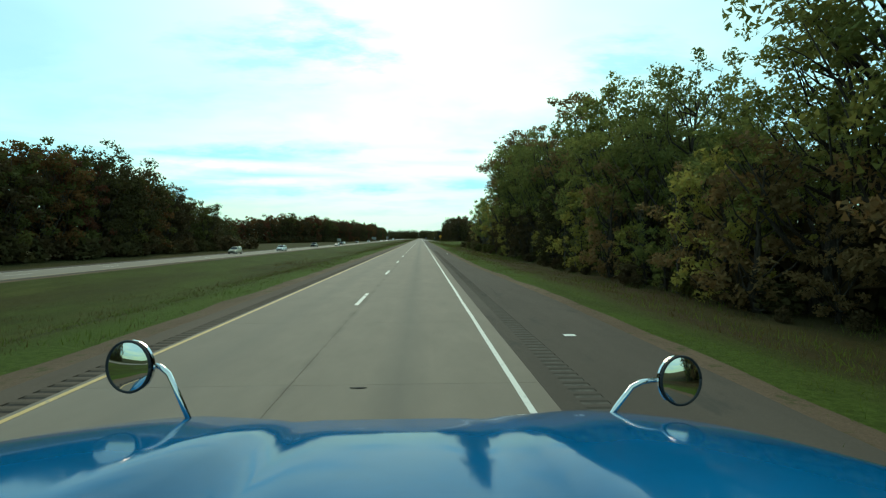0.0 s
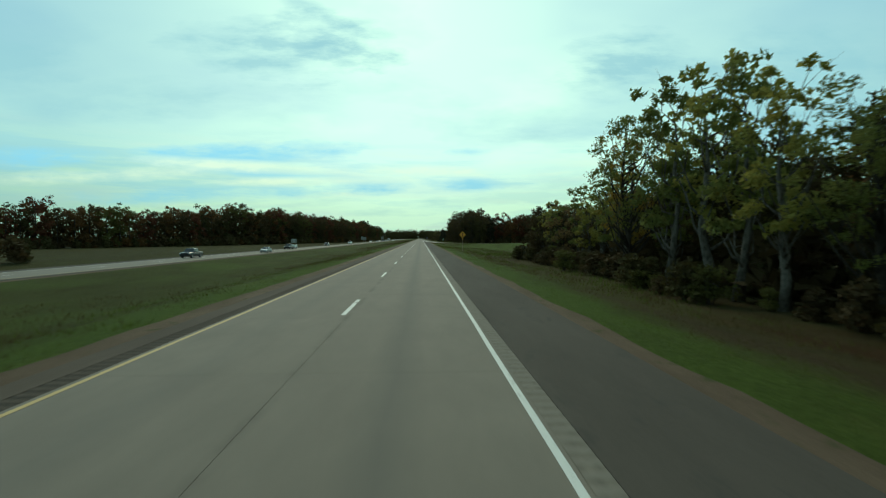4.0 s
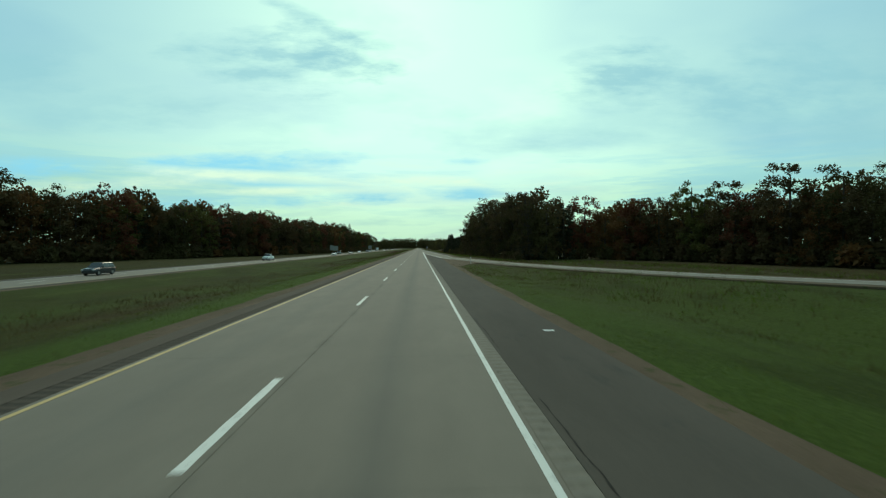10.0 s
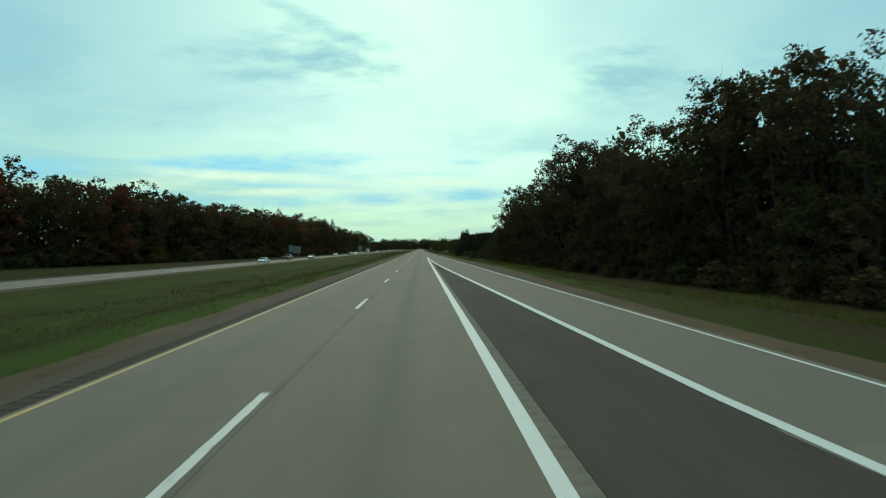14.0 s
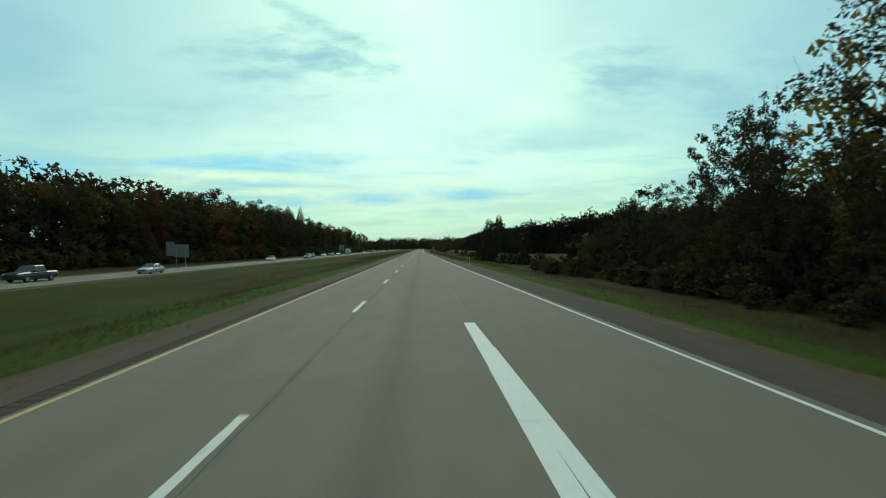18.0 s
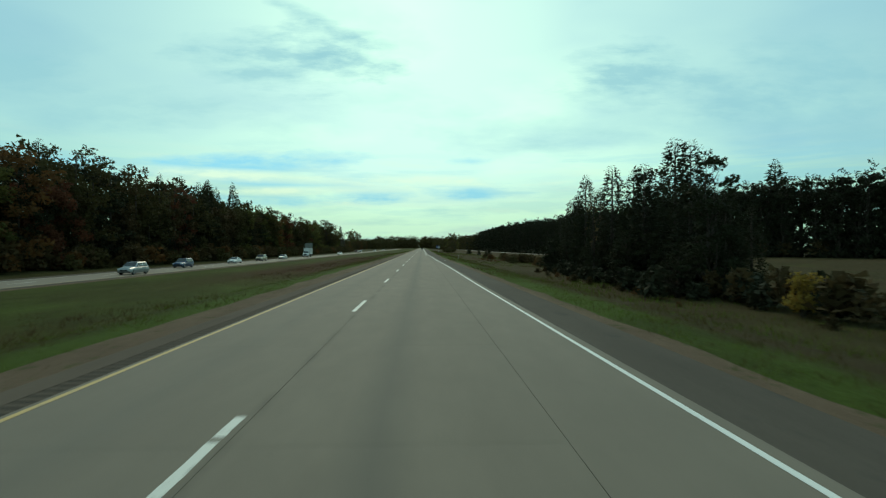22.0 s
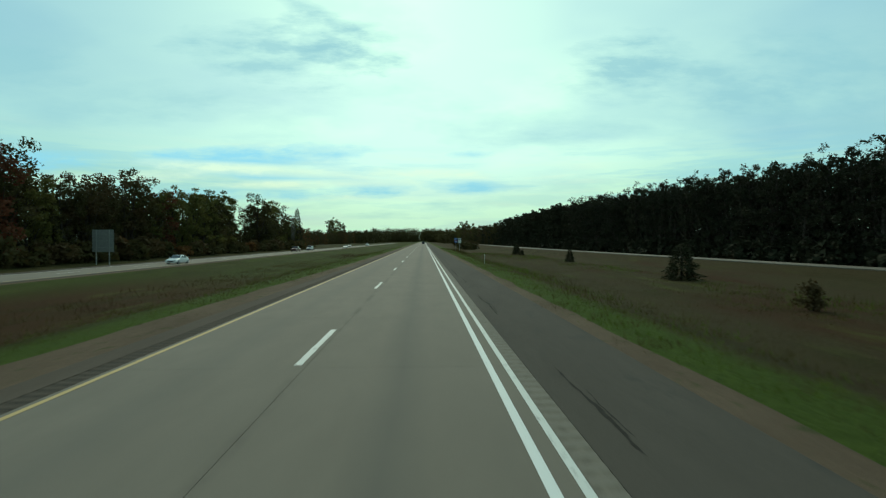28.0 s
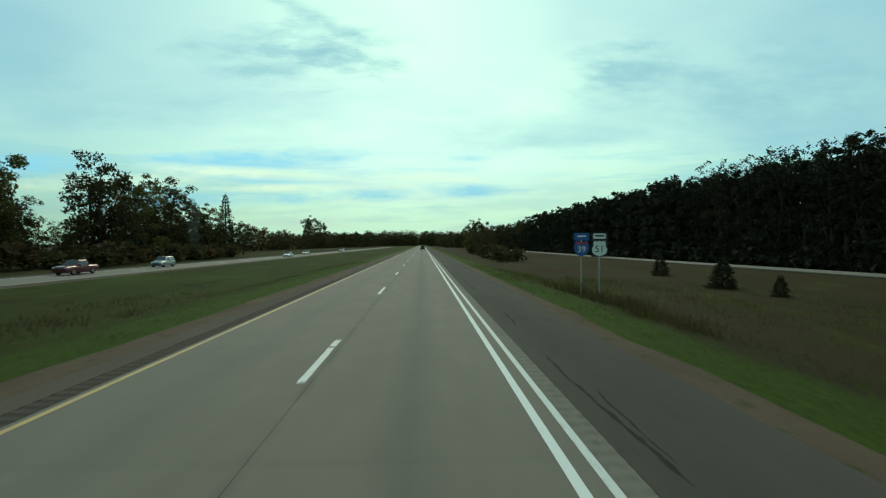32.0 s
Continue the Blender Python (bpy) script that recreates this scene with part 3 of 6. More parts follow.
def rib_strip(name, y0, y1, x0, x1, z, mats, parent):
    """A band with rounded grooves milled across it a foot apart."""
    v, f, ix = [], [], []
    y = y0
    while y < y1:
        k = len(v)
        for dy, dz in ((0, 0), (0.11, 0), (0.15, -0.016), (0.26, -0.016), (0.3048, 0)):
            v += [(x0, y + dy, z + dz), (x1, y + dy, z + dz)]
        for i in range(4):
            f.append((k + 2 * i, k + 2 * i + 1, k + 2 * i + 3, k + 2 * i + 2))
            ix.append(1 if i in (1, 2) else 0)
        y += 0.3048
    ob = child(name, mesh_from(name, v, f, mats, ix), parent)
    ob["kind"] = "stuff"
    return ob


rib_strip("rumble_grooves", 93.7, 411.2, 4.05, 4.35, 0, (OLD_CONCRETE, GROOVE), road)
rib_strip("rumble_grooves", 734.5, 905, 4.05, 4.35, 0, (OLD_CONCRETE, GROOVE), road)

shoulder = thing("shoulder", "dark grey asphalt shoulder with patches and milled rumble grooves", "shoulder", kind="structure")
strip("asphalt", -320, 92, 5.18, lambda y: 3.85 + margin(y), -0.006, ASPHALT, "", "", parent=shoulder)
strip("asphalt_edge", -320, 92, 4.36, 4.74, -0.006, ASPHALT, "", "", parent=shoulder)
strip("groove_bed", -320, 92, 4.74, 5.18, -0.03, ASPHALT, "", "", 0.1, parent=shoulder)
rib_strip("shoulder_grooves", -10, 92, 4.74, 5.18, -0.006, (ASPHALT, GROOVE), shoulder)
strip("asphalt", 92, 340, 4.36, 6.8, -0.006, ASPHALT, "", "", parent=shoulder)
strip("asphalt", 340, 384, 4.36, lambda y: on_line(((340, 6.8), (384, 7.45)), y), -0.006, ASPHALT, "", "", step=4, parent=shoulder)
strip("asphalt", 400, 760, edge_at, lambda y: edge_at(y) + 0.1 + (margin(y) - 0.7) * smooth(400, 450, y), -0.006, ASPHALT, "", "", parent=shoulder)
strip("asphalt", 760, ROAD_END, 4.36, lambda y: 3.76 + margin(y), -0.006, ASPHALT, "", "", parent=shoulder)
strip("asphalt", -320, ROAD_END, -4.45, -3.86, -0.006, DUSTY, "", "", parent=shoulder)
strip("groove_bed", -320, ROAD_END, -3.86, -3.44, -0.03, DUSTY, "", "", 0.1, parent=shoulder)
# the left grooves reuse the dark crack colour in their bottoms
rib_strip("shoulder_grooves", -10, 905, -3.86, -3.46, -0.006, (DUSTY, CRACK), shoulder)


def ragged(base, seed, amp=0.22):
    return lambda y: (base(y) if callable(base) else base) + amp * noise.noise(Vector((seed, y * 0.23, 0))) + 0.45 * amp * noise.noise(Vector((seed, y * 1.1, 3)))


strip("gravel_edge", -320, 352, lambda y: 3.82 + margin(y), ragged(lambda y: 4.45 + margin(y) + 0.5 * smooth(310, 345, y), 1), -0.02, GRAVEL, "strip of sandy gravel along the right shoulder", "gravel", 0.1, 1.2)
strip("gravel_edge", 388, ROAD_END, lambda y: (edge_at(y) if y < 760 else 4.36) + 0.05 + (margin(y) - 0.75) * smooth(400, 450, y), ragged(lambda y: (edge_at(y) if y < 760 else 4.36) + 1.3 + (margin(y) - 1.2) * smooth(396, 450, y), 2), -0.02, GRAVEL, "strip of sandy gravel along the right shoulder", "gravel", 0.1, 1.2)
strip("gravel_edge", -320, ROAD_END, ragged(lambda y: -5.25 - 0.6 * smooth(560, 640, y) * (1 - smooth(760, 820, y)), 3), -4.43, -0.02, GRAVEL, "strip of sandy gravel beside the median", "gravel", 0.1, 1.2)

# joining lane and slip road


def ribbon(name, line, left, right, dz, mat, label, category, thick=0.12, ragged_by=0.0, parent=None):
    """A band that follows a winding line at offsets left and right of it."""
    pts = []
    for (a, b) in zip(line, line[1:]):
        n = max(2, int(math.dist(a[:2], b[:2]) / 5))
        pts += [[a[i] + (b[i] - a[i]) * k / n for i in range(3)] for k in range(n)]
    pts.append(list(line[-1]))
    for _ in range(14):
        for i in range(1, len(pts) - 1):
            for c in range(3):
                pts[i][c] = 0.5 * pts[i][c] + 0.25 * (pts[i - 1][c] + pts[i + 1][c])
    v, f = [], []
    for i, p in enumerate(pts):
        a, b = pts[max(0, i - 1)], pts[min(len(pts) - 1, i + 1)]
        t = Vector((b[0] - a[0], b[1] - a[1])).normalized()
        nrm = Vector((t.y, -t.x))
        for off, z in ((left, 0), (right, 0), (right, -thick), (left, -thick)):
            o = off + ragged_by * noise.noise(Vector((off, i * 0.9, 0)))
            v.append((p[0] + nrm.x * o, p[1] + nrm.y * o, p[2] + dz + z))
    for i in range(len(pts) - 1):
        k = i * 4
        f += [(k, k + 1, k + 5, k + 4), (k + 1, k + 2, k + 6, k + 5), (k + 3, k, k + 4, k + 7)]
    f += [(0, 3, 2, 1), tuple(len(v) - 4 + i for i in range(4))]
    me = mesh_from(name, v, f, mat)
    return child(name, me, parent) if parent else tagged(new(name, me), label, category, kind="structure")


slip = thing("slip_road", "pale concrete slip road that curves down to join the highway", "road", kind="structure")
ribbon("slip_pavement", RAMP[:-1], -2.0, 2.0, 0.0, OLD_CONCRETE, "", "", parent=slip)
ribbon("slip_shoulder", RAMP[:-1], 2.0, 3.8, -0.02, GRAVEL, "", "", ragged_by=0.25, parent=slip)
ribbon("slip_shoulder", RAMP[:-2], -3.4, -2.0, -0.02, GRAVEL, "", "", ragged_by=0.25, parent=slip)
ribbon("slip_line", RAMP[:-1], 1.62, 1.74, 0.006, WHITE_PAINT, "", "", 0.004, parent=slip)
gore = ((384, 7.45), (404, 6.75), (432, 5.6), (452, 4.75), (462, 4.37))
strip("joining_lane", 385.2, 462, lambda y: on_line(gore, y), edge_at, 0.002, CONCRETE, "", "", step=3, parent=slip)
strip("joining_lane", 462, 752, 4.358, edge_at, 0.002, CONCRETE, "", "", step=6, parent=slip)
strip("gore_asphalt", 384, 462, 4.36, lambda y: on_line(gore, y), -0.006, ASPHALT, "", "", step=3, parent=slip)
strip("gore_gravel", 334, 386, lambda y: 6.78, ragged(lambda y: on_line(((334, 7.5), (342, 9.6), (351, 12.0), (386, 7.6)), y), 14, 0.3), -0.03, GRAVEL, "", "", 0.1, 2, parent=slip)

frontage = thing("frontage_road", "pale narrow side road in front of the pine plantation", "road", kind="structure")
ribbon("frontage_pavement", FRONTAGE, -2.6, 2.6, 0.04, OLD_CONCRETE, "", "", parent=frontage)

opposite = thing("opposite_road", "far concrete carriageway across the grass median", "road", kind="structure")
strip("opposite_pavement", -320, ROAD_END, -43.6, -36.0, OPP, OLD_CONCRETE, "", "", parent=opposite)
strip("opposite_shoulder", -320, ROAD_END, -46.3, -43.6, OPP - 0.01, ASPHALT, "", "", parent=opposite)
strip("opposite_shoulder", -320, ROAD_END, -36.0, -34.9, OPP - 0.01, ASPHALT, "", "", parent=opposite)
strip("opposite_gravel", -320, ROAD_END, -34.9, ragged(-33.8, 5), OPP - 0.03, GRAVEL, "", "", 0.12, 2, parent=opposite)
strip("opposite_line", -320, ROAD_END, -43.5, -43.38, OPP + 0.005, WHITE_PAINT, "", "", 0.004, parent=opposite)
strip("opposite_line", -320, ROAD_END, -36.3, -36.18, OPP + 0.005, YELLOW_PAINT, "", "", 0.004, parent=opposite)

# painted lines
marks = thing("lane_markings", "worn white dashes and edge lines with a faded yellow line", "road marking", kind="structure")
strip("yellow_line", -320, ROAD_END, ragged(-3.34, 8, 0.015), ragged(-3.235, 9, 0.015), 0.004, YELLOW_PAINT, "", "", 0.003, 3, parent=marks)
strip("edge_line", -320, 372, ragged(3.875, 10, 0.015), ragged(3.978, 10, 0.015), 0.004, WHITE_PAINT, "", "", 0.003, 3, parent=marks)
strip("edge_line", 372, 497, lambda y: 3.86, lambda y: 3.99 + 0.14 * smooth(365, 395, y), 0.005, NEW_PAINT, "", "", 0.003, 3, parent=marks)
strip("gore_line", 372, 499, lambda y: on_line(((372, 8.75), (386, 7.28), (404, 6.58), (432, 5.45), (452, 4.78), (470, 4.40), (499, 4.06)), y), lambda y: on_line(((372, 8.93), (386, 7.52), (404, 6.85), (432, 5.72), (452, 5.03), (470, 4.66), (499, 4.30)), y), 0.008, NEW_PAINT, "", "", 0.003, 3, parent=marks)
strip("gore_tip", 494, 503, 3.87, lambda y: on_line(((494, 4.34), (503, 4.22)), y), 0.011, NEW_PAINT, "", "", 0.003, 3, parent=marks)
strip("taper_line", 386, 752, lambda y: edge_at(y) - 0.345, lambda y: edge_at(y) - 0.235, 0.007, NEW_PAINT, "", "", 0.003, 6, parent=marks)
strip("edge_line", 735, ROAD_END, 3.58, 3.71, 0.006, NEW_PAINT, "", "", 0.003, 6, parent=marks)
strip("edge_line", 752, ROAD_END, 3.92, 4.03, 0.005, WHITE_PAINT, "", "", 0.003, 6, parent=marks)


def dash_mesh(seed, broken):
    rnd = random.Random(seed)
    v, f = [], []
    cuts = [0.0, 2.9, 3.05, 3.81] if broken else [0.0, 3.81]
    for a, b in zip(cuts[::2], cuts[1::2]):
        k = len(v)
        n = 10
        for i in range(n + 1):
            y = a + (b - a) * i / n
            w0, w1 = -0.075 + rnd.uniform(-0.007, 0.007), 0.075 + rnd.uniform(-0.007, 0.007)
            v += [(w0, y, 0.004), (w1, y, 0.004)]
        f += [(k + 2 * i, k + 2 * i + 1, k + 2 * i + 3, k + 2 * i + 2) for i in range(n)]
    return mesh_from("dash", v, f, WHITE_PAINT)


DASHES = [dash_mesh(1, False), dash_mesh(2, True), dash_mesh(3, False)]
for i in range(-6, 96):
    child("dash", DASHES[(i * 7 + i // 3) % 3], marks, Matrix.Translation((-0.03, 2.9 + 15.24 * i, 0)))
    child("far_dash", DASHES[0], opposite, Matrix.Translation((-39.8, 6 + 15.24 * i, OPP)))

# ---- trees ----


def leaves(centres, count, size, rnd, flat=0.0, thin=0.55):
    """Small pointed leaf sprays scattered round centres (x, y, z, radius, squash)."""
    weights = np.array([c[3] ** 2 for c in centres])
    picks = rnd.choice(len(centres), count, p=weights / weights.sum())
    cs = np.array(centres)[picks]
    d = rnd.normal(size=(count, 3))
    d /= np.linalg.norm(d, axis=1)[:, None]
    r = cs[:, 3] * 1.05 * rnd.random(count) ** 0.45
    p = cs[:, :3] + d * r[:, None] * np.stack([np.ones(count), np.ones(count), cs[:, 4]], 1)
    u = rnd.normal(size=(count, 3))
    u[:, 2] *= 1 - flat
    u /= np.linalg.norm(u, axis=1)[:, None]
    w = np.cross(u, rnd.normal(size=(count, 3)) * np.array([1 - flat * 0.7, 1 - flat * 0.7, 1]))
    w /= np.linalg.norm(w, axis=1)[:, None] + 1e-6
    s = size * (0.55 + 0.9 * rnd.random(count))[:, None]
    corners = np.stack([p + u * s, p - u * s * 0.6 + w * s * thin, p - u * s * 0.6 - w * s * thin], 1)
    return corners.reshape(-1, 3).tolist(), np.arange(count * 3).reshape(-1, 3).tolist()


def broadleaf(seed, height, spread_by, base, blobs, count, size, mat, bark=BARK, lean=0.0, bare=False, twigs=1, clumps=3, squash=0.75, dome=0.0):
    """Trunk and crown meshes of a broad-leaved tree."""
    rnd = np.random.default_rng(seed)
    tr = height * 0.018 + 0.05
    top = height * (0.80 if not bare else 0.97)
    pts, rad = [], []
    off = np.zeros(2)
    for i in range(7):
        k = i / 6
        pts.append((off[0] + lean * k * height, off[1], top * k))
        rad.append(tr * (1.25 if i == 0 else 1 - 0.88 * k))
        off = off + rnd.normal(size=2) * height * 0.012
    v, f = tube(pts, rad, 7)
    centres = []
    for i in range(blobs):
        k = (i + 0.5) / blobs
        h = base + (0.97 - base) * k + rnd.normal() * 0.03
        prof = math.sin(math.pi * min(1, max(0.04, (h - base * 0.8) / (1.08 - base * 0.8)) ** 0.8)) ** 0.7
        ang = i * 2.4 + rnd.normal() * 0.5
        rr = spread_by * prof * (0.35 + 0.65 * rnd.random())
        at = Vector((math.cos(ang) * rr, math.sin(ang) * rr, min(h, 0.95) * height))
        br = spread_by * (0.30 + 0.22 * rnd.random()) * (0.55 + 0.45 * prof) * min(1.0, (16 / blobs) ** 0.5)
        if dome:
            h = base + (0.90 - base) * k + rnd.normal() * 0.02
            prof = math.sqrt(max(0.06, 1 - ((h - dome) / (1.0 - dome)) ** 2)) if h > dome else 0.82 + 0.18 * h / dome
            rr = spread_by * prof * (0.30 + 0.66 * rnd.random() ** 0.6)
            at = Vector((math.cos(ang) * rr, math.sin(ang) * rr, h * height))
            br = spread_by * (0.34 + 0.20 * rnd.random()) * (0.75 + 0.25 * prof)
        for _ in range(clumps):
            o = rnd.normal(size=3) * br * (0.62 if clumps > 1 else 0.1)
            centres.append((at.x + o[0], at.y + o[1], min(height * 0.985, at.z + o[2] * 0.8), br * (0.85 if clumps == 1 else 0.50 + 0.24 * rnd.random()), squash))
        zb = max(0.12 * height, at.z - rr * (0.9 + 0.6 * rnd.random()) - 0.06 * height)
        kb = min(0.98, zb / top)
        j = min(5, int(kb * 6))
        q = Vector(pts[j]).lerp(Vector(pts[j + 1]), kb * 6 - j)
        mid = q.lerp(at, 0.5) + Vector((rnd.normal() * 0.2, rnd.normal() * 0.2, -0.04 * height))
        lr = tr * (0.42 - 0.25 * kb)
        tube([q, mid, at], [lr, lr * 0.6, lr * 0.2], 4 if twigs else 3, v, f)
        for s in range(twigs if not bare else 6):
            e = at + Vector(rnd.normal(size=3)) * br * (0.7 if not bare else 1.0)
            m2 = mid.lerp(at, rnd.random())
            tube([m2, m2.lerp(e, 0.55) + Vector((0, 0, 0.1)), e], [lr * 0.35, lr * 0.22, lr * 0.08], 3, v, f)
    trunk = mesh_from("trunk", v, f, bark, smooth=True)
    if bare and count == 0:
        return trunk, None
    lv, lf = leaves(centres, count, size, rnd)
    return trunk, mesh_from("crown", lv, lf, mat)


def spruce(seed, height, radius, base, count, size, mat, power=0.62):
    """Trunk and crown meshes of a full, feathery conifer: sprays all through a ragged cone."""
    rnd = np.random.default_rng(seed)
    tr = height * 0.014 + 0.03
    v, f = tube([(0, 0, 0), (0, 0, height * 0.5), (0, 0, height * 0.97)], [tr * 1.2, tr * 0.75, tr * 0.12], 6)
    for i in range(12):
        z, a = height * (base + 0.06 + (0.86 - base) * i / 12), i * 2.4
        reach = radius * (1.02 - z / height) ** power * 0.8
        tube([(0, 0, z), (math.cos(a) * reach, math.sin(a) * reach, z - 0.12 * reach)], [tr * 0.3, 0.012], 3, v, f)
    trunk = mesh_from("trunk", v, f, BARK, smooth=True)
    k = 1 - (1 - rnd.random(count)) ** (1 / (1 + power))
    k = np.concatenate([k[:-60], 0.9 + 0.1 * rnd.random(60)])
    ang = rnd.random(count) * 2 * math.pi
    lobes = 0.80 + 0.16 * np.sin(ang * 3 + k * 21 + seed) + 0.14 * np.sin(ang * 5 - k * 47) + 0.10 * rnd.normal(size=count)
    r = radius * np.clip(1.01 - k, 0.004, 1) ** power * lobes * np.sqrt(0.25 + 0.75 * rnd.random(count))
    p = np.stack([np.cos(ang) * r, np.sin(ang) * r, height * (base + (1 - base) * k) - 0.10 * r], 1)
    u = np.stack([np.cos(ang), np.sin(ang), rnd.normal(size=count) * 0.35 + 0.1], 1) + rnd.normal(size=(count, 3)) * 0.35
    u /= np.linalg.norm(u, axis=1)[:, None]
    w = np.cross(u, rnd.normal(size=(count, 3)))
    w /= np.linalg.norm(w, axis=1)[:, None] + 1e-6
    s = (size * (0.55 + 0.9 * rnd.random(count)) * np.clip((1.03 - k) * 7, 0.4, 1))[:, None]
    lv = np.stack([p + u * s, p - u * s * 0.6 + w * s * 0.38, p - u * s * 0.6 - w * s * 0.38], 1).reshape(-1, 3)
    return trunk, mesh_from("crown", lv.tolist(), np.arange(count * 3).reshape(-1, 3).tolist(), mat)


def shrub_mesh(seed, height, radius, count, size, mat):
    rnd = np.random.default_rng(seed)
    v, f, centres = [], [], []
    for i in range(7):
        a = i * 2.4
        tip = Vector((math.cos(a) * radius * 0.6 * rnd.random(), math.sin(a) * radius * 0.6 * rnd.random(), height * (0.55 + 0.4 * rnd.random())))
        tube([(tip.x * 0.15, tip.y * 0.15, -0.1), tip * 0.55, tip], [0.035, 0.025, 0.008], 4, v, f)
        centres.append((tip.x, tip.y, tip.z * 0.85, radius * 0.42, 0.9))
        centres.append((tip.x * 1.5, tip.y * 1.5, tip.z * 0.40, radius * 0.45, 0.8))
    lv, lf = leaves(centres, count, size, rnd)
    return mesh_from("stem", v, f, BARK), mesh_from("foliage", lv, lf, mat)


KINDS = {
    # near trees, full detail
    "oak": [broadleaf(11, 19, 4.8, 0.30, 40, 5400, 0.175, LEAF_GREEN), broadleaf(12, 18, 4.4, 0.28, 36, 5000, 0.175, LEAF_GREEN), broadleaf(13, 20, 5.2, 0.34, 44, 5400, 0.18, LEAF_GREEN), broadleaf(14, 18, 4.2, 0.30, 36, 4600, 0.17, LEAF_BROWN)],
    "aspen": [broadleaf(21, 12.5, 2.2, 0.30, 22, 1600, 0.18, LEAF_OLIVE, PALE_BARK), broadleaf(22, 11.5, 2.0, 0.26, 20, 1500, 0.18, LEAF_GREEN, PALE_BARK), broadleaf(23, 12, 2.3, 0.30, 20, 1400, 0.18, LEAF_YELLOW, PALE_BARK)],
    "young": [broadleaf(24, 8.5, 2.2, 0.06, 24, 2700, 0.135, LEAF_OLIVE), broadleaf(28, 8, 2.2, 0.04, 24, 2600, 0.135, LEAF_BROWN), broadleaf(25, 7.5, 2.3, 0.04, 22, 2500, 0.135, LEAF_OLIVE), broadleaf(26, 7, 2.1, 0.04, 20, 2400, 0.13, LEAF_BROWN), broadleaf(27, 8, 2.2, 0.06, 22, 2500, 0.135, LEAF_GREEN)],
    "bare": [broadleaf(31, 14, 2.2, 0.40, 16, 0, 0.2, LEAF_BROWN, PALE_BARK, bare=True), broadleaf(32, 15, 2.0, 0.4, 14, 200, 0.14, LEAF_BROWN, BARK, bare=True)],
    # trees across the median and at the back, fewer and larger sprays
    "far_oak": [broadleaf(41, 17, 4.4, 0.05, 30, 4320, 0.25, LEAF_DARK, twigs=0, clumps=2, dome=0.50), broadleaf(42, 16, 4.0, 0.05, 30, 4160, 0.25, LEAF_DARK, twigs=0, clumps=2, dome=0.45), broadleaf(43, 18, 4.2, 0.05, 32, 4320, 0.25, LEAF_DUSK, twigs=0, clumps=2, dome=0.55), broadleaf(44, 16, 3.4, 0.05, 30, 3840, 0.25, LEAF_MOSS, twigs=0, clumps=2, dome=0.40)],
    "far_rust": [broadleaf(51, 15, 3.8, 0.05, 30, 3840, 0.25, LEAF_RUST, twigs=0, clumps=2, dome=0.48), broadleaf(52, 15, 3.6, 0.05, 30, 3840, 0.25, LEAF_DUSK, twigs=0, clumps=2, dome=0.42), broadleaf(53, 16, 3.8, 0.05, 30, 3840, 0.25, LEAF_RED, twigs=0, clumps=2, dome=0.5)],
    "pine": [broadleaf(61, 22, 3.8, 0.16, 44, 5200, 0.25, NEEDLE, clumps=3, dome=0.30, squash=0.55), broadleaf(62, 20, 3.5, 0.14, 42, 4800, 0.25, NEEDLE, clumps=3, dome=0.25, squash=0.55)],
    # rough-crowned pines with tufts at the branch ends
    "jack": [spruce(65, 13, 2.5, 0.12, 2900, 0.20, NEEDLE, 0.45), spruce(66, 12, 2.2, 0.16, 2600, 0.20, NEEDLE_DARK, 0.36), broadleaf(67, 13, 2.2, 0.06, 34, 2700, 0.19, NEEDLE, clumps=2, dome=0.45)],
    "spire": [spruce(71, 18, 3.6, 0.04, 3400, 0.28, NEEDLE), spruce(72, 17, 3.2, 0.05, 3200, 0.28, NEEDLE_DARK)],
    "plantation": [broadleaf(81 + i, h, w, 0.04, 46, 2400, 0.20, NEEDLE_DARK, twigs=0, clumps=2, dome=d, squash=0.8) for i, (h, w, d) in enumerate(((16.5, 2.2, 0.55), (17.5, 2.0, 0.50), (16.5, 2.4, 0.60)))],
    "sapling": [spruce(91, 3.2, 1.25, 0.02, 2600, 0.11, NEEDLE, 0.5), spruce(92, 2.8, 1.15, 0.02, 2300, 0.11, NEEDLE, 0.55)],
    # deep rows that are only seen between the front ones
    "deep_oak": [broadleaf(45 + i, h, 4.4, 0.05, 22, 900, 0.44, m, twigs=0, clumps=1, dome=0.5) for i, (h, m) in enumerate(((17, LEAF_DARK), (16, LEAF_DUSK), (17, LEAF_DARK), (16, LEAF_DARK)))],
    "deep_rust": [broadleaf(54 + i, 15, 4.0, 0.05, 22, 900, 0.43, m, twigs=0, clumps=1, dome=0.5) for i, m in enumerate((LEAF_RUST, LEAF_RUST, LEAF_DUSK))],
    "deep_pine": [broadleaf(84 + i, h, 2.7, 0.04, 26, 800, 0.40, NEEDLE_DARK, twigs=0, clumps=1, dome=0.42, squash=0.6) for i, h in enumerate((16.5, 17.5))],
}
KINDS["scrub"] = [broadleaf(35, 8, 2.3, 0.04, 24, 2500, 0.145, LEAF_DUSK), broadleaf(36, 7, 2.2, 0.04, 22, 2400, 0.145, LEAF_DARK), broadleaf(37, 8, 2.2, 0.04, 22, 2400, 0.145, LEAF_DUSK)]
